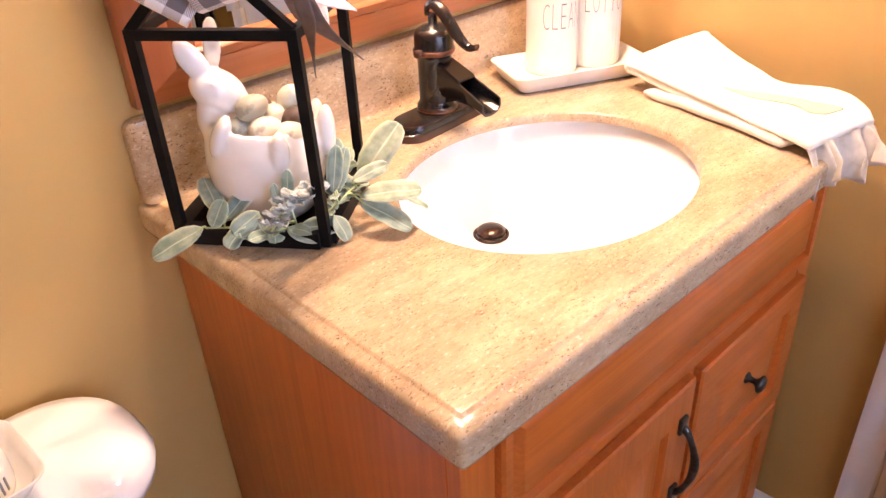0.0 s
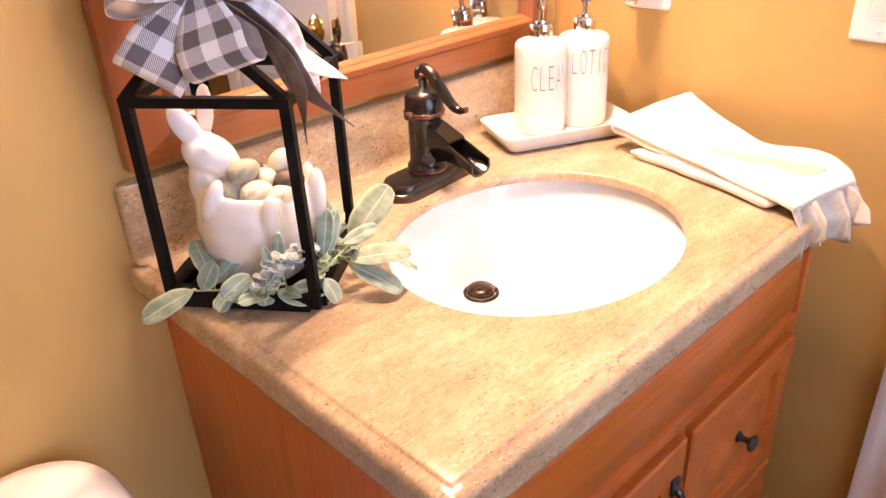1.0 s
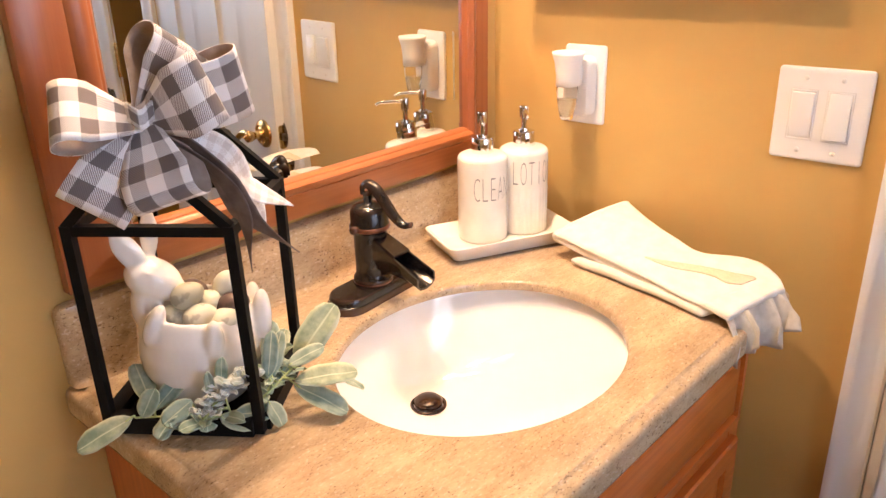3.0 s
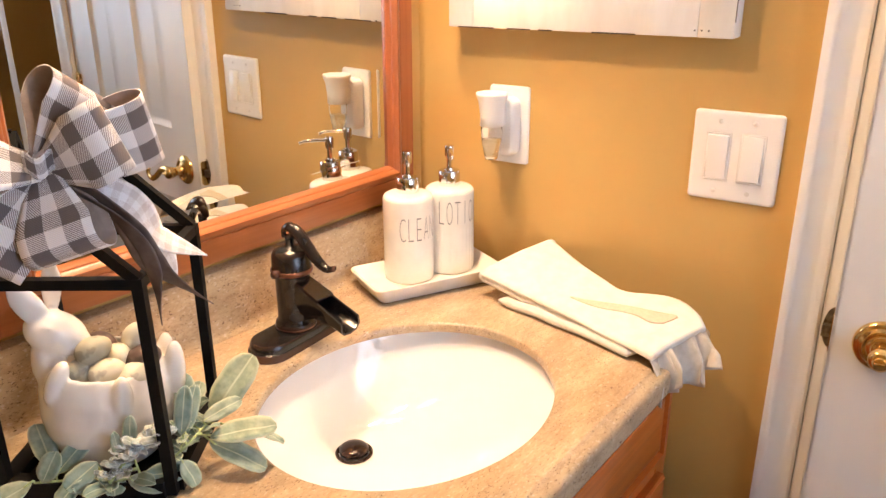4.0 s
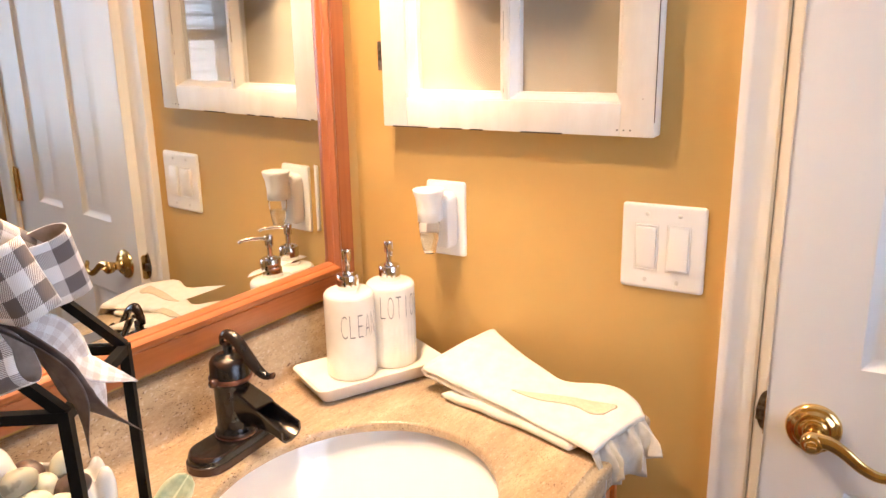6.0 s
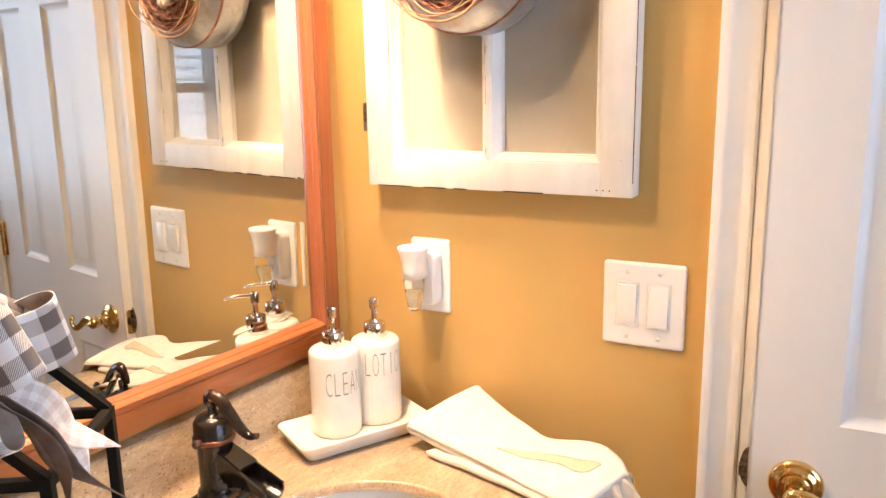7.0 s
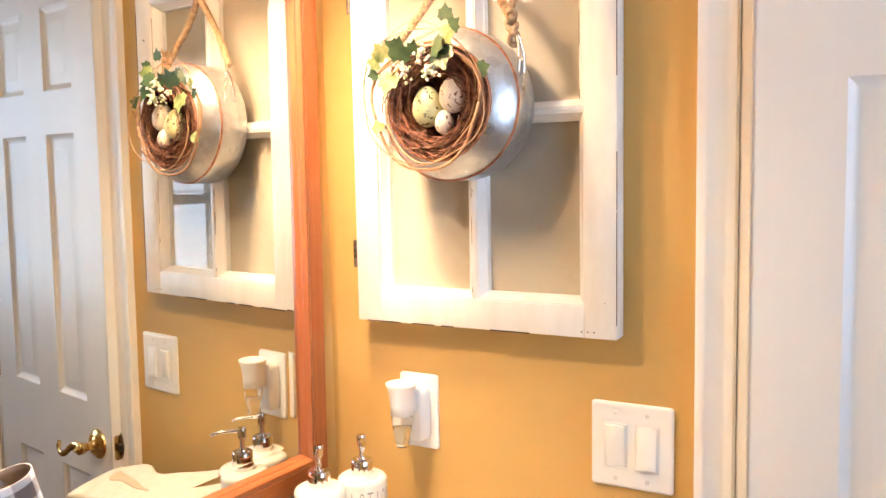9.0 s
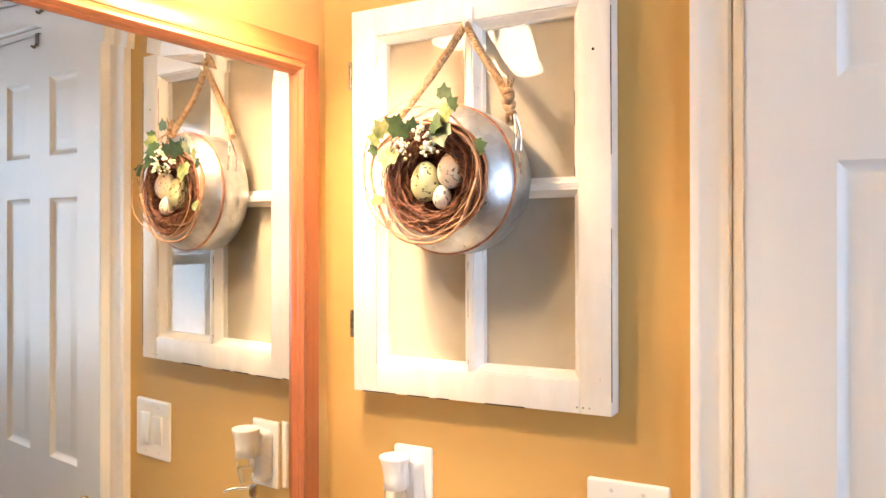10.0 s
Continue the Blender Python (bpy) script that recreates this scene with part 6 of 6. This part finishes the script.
def build_nest():
    rnd = random.Random(21)
    nest = thing("bird_nest", "dark twig bird nest with vine hoops set in the bucket", "bird nest", at=wall_at(NU - 0.002, 0.10, NZ))
    o = Matrix.Translation(-wall_at(NU - 0.002, 0.10, NZ)) @ out_of_wall(NU - 0.002, NZ, 0.051)
    bm_all = []
    for k in range(700):
        a0, span = rnd.uniform(0, 6.28), rnd.uniform(0.5, 1.7)
        r0, h0 = rnd.uniform(0.046, 0.077), rnd.uniform(0.040, 0.086)
        dr, dh = rnd.uniform(-0.014, 0.014), rnd.uniform(-0.012, 0.012)
        pts = []
        for j in range(6):
            t = j / 5
            a = a0 + span * t
            r = min(0.079 if h0 > 0.07 else 0.075, r0 + dr * t + 0.003 * math.sin(9 * t + k))
            pts.append((r * math.cos(a), r * math.sin(a), h0 + dh * t + 0.003 * math.sin(7 * t + 2 * k)))
        bm_all.append((pts, rnd.uniform(0.0005, 0.0010)))
    for k in range(160):  # floor of the cup
        a, r = rnd.uniform(0, 6.28), rnd.uniform(0, 0.055)
        c = Vector((r * math.cos(a), r * math.sin(a), rnd.uniform(0.030, 0.050)))
        b = rnd.uniform(0, 6.28)
        d = Vector((math.cos(b), math.sin(b), rnd.uniform(-0.2, 0.2))) * rnd.uniform(0.015, 0.035)
        bm_all.append(([c - d, c + Vector((0, 0, 0.003)), c + d], rnd.uniform(0.0007, 0.0012)))
    verts, faces = [], []
    for pts, rad in bm_all:
        b = tube(pts, rad, 4, False)
        base = len(verts)
        b.verts.index_update()
        verts += [v.co.copy() for v in b.verts]
        faces += [[base + v.index for v in f.verts] for f in b.faces]
        b.free()
    me = bpy.data.meshes.new("twigs")
    me.from_pydata([o @ v for v in verts], [], faces)
    me.materials.append(twig)
    ob = new("twigs", me)
    ob.parent = nest
    tagged(ob, "tangle of thin dark twigs", kind="stuff")
    part("cup_lining", put(lathe([(0.0, 0.029), (0.046, 0.031), (0.070, 0.046), (0.072, 0.044), (0.048, 0.027), (0.0, 0.025)], 32), o), twig, nest, "", "all")
    for k, (r, dx, dy, tilt, rad) in enumerate(((0.086, -0.014, -0.004, 6, 0.0022), (0.092, -0.020, 0.010, -5, 0.0009), (0.078, 0.004, -0.004, 10, 0.0010), (0.086, -0.024, 0.020, -12, 0.0007))):
        pts = []
        for j in range(41):
            a = 2 * math.pi * j / 40 + k
            rr = r * (1 + 0.04 * math.sin(3 * a + k) + 0.025 * math.sin(5 * a + 2 * k))
            pts.append((dx + rr * math.cos(a), dy + rr * math.sin(a), 0.086 + 0.004 * k % 0.012 + 0.10 * math.tan(radians(tilt)) * math.cos(a) * 0.3))
        part("vine_hoop", put(tube(pts, rad, 7), o), vine, nest, "thin brown vine hoop", "all")
    # eggs in the nest
    for (u, z, d), r, rot, mat, label in (((-0.017, -0.004, 0.070), 0.0215, (0, 0, -6), egg_green, "large pale green speckled egg in the nest"), ((0.023, 0.010, 0.070), 0.0192, (0, 0, 10), egg_cream, "cream brown-speckled egg in the nest"), ((0.012, -0.027, 0.076), 0.0128, (0, 0, 30), egg_cream, "small cream speckled egg in the nest")):
        build_egg(o_place(u, z, d), r, (rot[0], 0, 0), mat, label, "eggs in the nest")
    return nest


def o_place(u, z, d):
    return wall_at(NU - 0.002 + u, 0.051 + d, NZ + z)


build_nest()


def ivy_leaf(size):
    """A five-lobed leaf from the origin along +x, a little cupped."""
    angles = [180, 140, 118, 95, 72, 46, 30, 14, 0]
    radii = [0.20, 0.50, 0.48, 0.66, 0.58, 0.76, 0.62, 0.72, 1.0]
    pts = [(radii[k], angles[k]) for k in range(9)] + [(radii[k], -angles[k]) for k in range(7, 0, -1)]
    bm = bmesh.new()
    mid = bm.verts.new((size * 0.35, 0, -0.03 * size))
    ring = []
    for r, a in pts:
        x, y = r * math.cos(radians(a)) * 0.75 + 0.25, r * math.sin(radians(a)) * 0.8
        ring.append(bm.verts.new((size * x, size * y, -0.12 * size * (y * y + 0.5 * x * x))))
    for k in range(len(ring)):
        bm.faces.new((mid, ring[k], ring[(k + 1) % len(ring)]))
    ext = bmesh.ops.extrude_face_region(bm, geom=list(bm.faces))
    for g in ext["geom"]:
        if isinstance(g, bmesh.types.BMVert):
            g.co.z += 0.0003
    return bm


def build_ivy():
    iv = thing("ivy_pick", "ivy pick with white and pink berries on the nest's rim", "artificial ivy", at=o_place(-0.03, 0.06, 0.09))
    o = Matrix.Translation(-o_place(-0.03, 0.06, 0.09))
    # spot on the nest face (along, up, out), direction (along, up, out), size, pale or dark
    leaves = [
        ((-0.068, 0.062, 0.094), (-0.5, 0.8, 0.4), 0.034, ivy_lime), ((-0.080, 0.058, 0.090), (-0.9, 0.2, 0.3), 0.026, ivy_lime), ((-0.062, 0.046, 0.094), (-0.15, -1.0, 0.3), 0.042, ivy_lime), ((-0.086, 0.046, 0.088), (-0.9, -0.2, 0.2), 0.022, ivy_green),
        ((-0.048, 0.056, 0.094), (0.25, 0.9, 0.4), 0.044, ivy_green), ((-0.050, 0.070, 0.090), (-0.6, 0.6, 0.3), 0.032, ivy_green), ((-0.024, 0.062, 0.096), (0.3, 0.8, 0.4), 0.030, ivy_green),
        ((0.018, 0.084, 0.092), (0.9, 0.1, 0.4), 0.034, ivy_lime), ((0.030, 0.094, 0.088), (0.7, 0.5, 0.3), 0.026, ivy_green), ((0.016, 0.070, 0.094), (0.4, -0.8, 0.4), 0.046, ivy_green), ((0.006, 0.076, 0.094), (0.7, -0.3, 0.5), 0.036, ivy_green),
        ((0.018, 0.108, 0.080), (0.05, 1.0, 0.1), 0.028, ivy_green), ((0.068, 0.036, 0.086), (0.9, 0.25, 0.3), 0.028, ivy_green), ((-0.084, -0.022, 0.088), (-0.3, -0.7, 0.2), 0.022, ivy_lime), ((-0.098, -0.026, 0.086), (0.9, -0.3, 0.3), 0.022, ivy_lime),
    ]
    for (u, z, d), (du, dz, dd), size, mat in leaves:
        base = o_place(u, z, d)
        dirn = ALONG * du + Vector((0, 0, dz)) + OUT * dd
        x = dirn.normalized()
        n = (OUT - x * OUT.dot(x)).normalized()
        m = Matrix((x, n.cross(x), n)).transposed().to_4x4()
        part("leaf", put(ivy_leaf(size * 0.86), o @ Matrix.Translation(base) @ m), mat, iv, "variegated yellow-green ivy leaf" if mat == ivy_lime else "", False)
    stem = [o_place(-0.086, 0.046, 0.088), o_place(-0.04, 0.066, 0.092), o_place(0.01, 0.080, 0.092), o_place(0.068, 0.036, 0.086)]
    part("stem", put(tube(curve(stem, 20), 0.0013, 6), o), vine, iv, "", "all")
    rnd = random.Random(9)
    sprigs = ((-0.006, 0.066, 0.007, 0.008, 18), (0.003, 0.044, 0.008, 0.009, 30), (0.010, 0.036, 0.006, 0.004, 12), (-0.012, 0.056, 0.005, 0.006, 10), (-0.036, 0.048, 0.007, 0.006, 14), (-0.035, 0.036, 0.006, 0.005, 10))
    for k, (cu, cz, su, sz) in enumerate([sp[:4] for sp in sprigs for i in range(sp[4])]):
        colour = (berry_white, berry_green, berry_white, berry_pink if cu < -0.03 or cz > 0.05 else berry_white)[k % 4]
        p = o_place(cu + rnd.gauss(0, 0.62 * su), cz + rnd.gauss(0, 0.7 * sz), 0.102 + rnd.uniform(-0.006, 0.008))
        b = bmesh.new()
        bmesh.ops.create_uvsphere(b, u_segments=8, v_segments=6, radius=rnd.uniform(0.0016, 0.0029))
        part("berry", put(b, o @ Matrix.Translation(p)), colour, iv, "", "all")
    return iv


build_ivy()


# ---- toilet with a dish and a jar on its tank ----
def build_toilet():
    to = thing("toilet", "white porcelain toilet with a rounded tank lid", "toilet", at=(-1.14, -0.12, 0))
    o = Matrix.Translation((1.14, 0.12, 0))

    def ring(cx, cy, w, h, r, z):
        return [(cx + x, cy + y, z) for x, y in rounded_rect(w, h, r, 8)]

    part("tank", put(loft([ring(-1.14, -0.118, 0.38, 0.15, 0.05, 0.40), ring(-1.14, -0.118, 0.42, 0.175, 0.06, 0.50), ring(-1.14, -0.118, 0.44, 0.185, 0.065, 0.687)]), o), porcelain, to)
    part("tank_lid", put(loft([ring(-1.14, -0.124, 0.474, 0.200, 0.085, 0.688), ring(-1.14, -0.124, 0.492, 0.214, 0.092, 0.694), ring(-1.14, -0.124, 0.496, 0.218, 0.094, 0.706), ring(-1.14, -0.124, 0.482, 0.206, 0.090, 0.718), ring(-1.14, -0.124, 0.44, 0.165, 0.075, 0.725), ring(-1.14, -0.124, 0.26, 0.06, 0.028, 0.728)]), o), porcelain, to, "", "all")

    def oval(cy, w, h, z):
        return [(-1.14 + w * math.cos(2 * math.pi * k / 36), cy + h * math.sin(2 * math.pi * k / 36), z) for k in range(36)]

    part("bowl", put(loft([oval(-0.36, 0.11, 0.22, 0.0), oval(-0.36, 0.11, 0.21, 0.10), oval(-0.40, 0.15, 0.22, 0.28), oval(-0.43, 0.185, 0.25, 0.38), oval(-0.43, 0.185, 0.25, 0.395)]), o), porcelain, to, "", "all")
    part("seat_lid", put(loft([oval(-0.43, 0.190, 0.255, 0.396), oval(-0.43, 0.192, 0.258, 0.410), oval(-0.43, 0.185, 0.250, 0.424), oval(-0.43, 0.14, 0.20, 0.428)]), o), porcelain, to, "", "all")
    part("flush_lever", put(join(tube([(-1.30, -0.212, 0.64), (-1.30, -0.228, 0.64)], 0.008, 12), tube([(-1.30, -0.226, 0.64), (-1.24, -0.230, 0.634)], 0.005, 10)), o), chrome, to)
    return to


build_toilet()


def build_dish():
    di = thing("dish", "square white ceramic dish with flared rim on the toilet tank", "dish", at=(-1.062, -0.134, 0.7282))
    di.rotation_euler = (0, 0, radians(4))

    def ring(w, r, z):
        return [(x, y, z) for x, y in rounded_rect(w, w, r, 6)]

    part("bowl", loft([ring(0.080, 0.020, 0.0), ring(0.088, 0.022, 0.003), ring(0.108, 0.024, 0.022), ring(0.121, 0.022, 0.0325), ring(0.122, 0.022, 0.0345), ring(0.118, 0.021, 0.0345), ring(0.103, 0.023, 0.0230), ring(0.084, 0.021, 0.0065), ring(0.060, 0.016, 0.0055)]), ceramic, di, "", "all")
    return di


def build_canister():
    ca = thing("jar", "round white ceramic jar with grey lettering standing in the dish", "jar", at=(-1.064, -0.138, 0.7340))
    part("pot", lathe([(0.0, 0.0), (0.036, 0.0), (0.041, 0.004), (0.0425, 0.012), (0.0425, 0.036), (0.041, 0.042), (0.036, 0.0455), (0.020, 0.0475), (0.0, 0.048)], 48), ceramic, ca, "", "all")
    for k in range(3):
        a = radians(-62 + 9 * k)
        part("lettering_bar", put(box(-0.0011, 0.0011, -0.0006, 0.0006, -0.008, 0.008), Matrix.Translation((0.0428 * math.cos(a), 0.0428 * math.sin(a), 0.024)) @ pose(0, 0, 0, 0, 0, math.degrees(a) + 90)), ink, ca, "", False)
    return ca


build_dish()
build_canister()
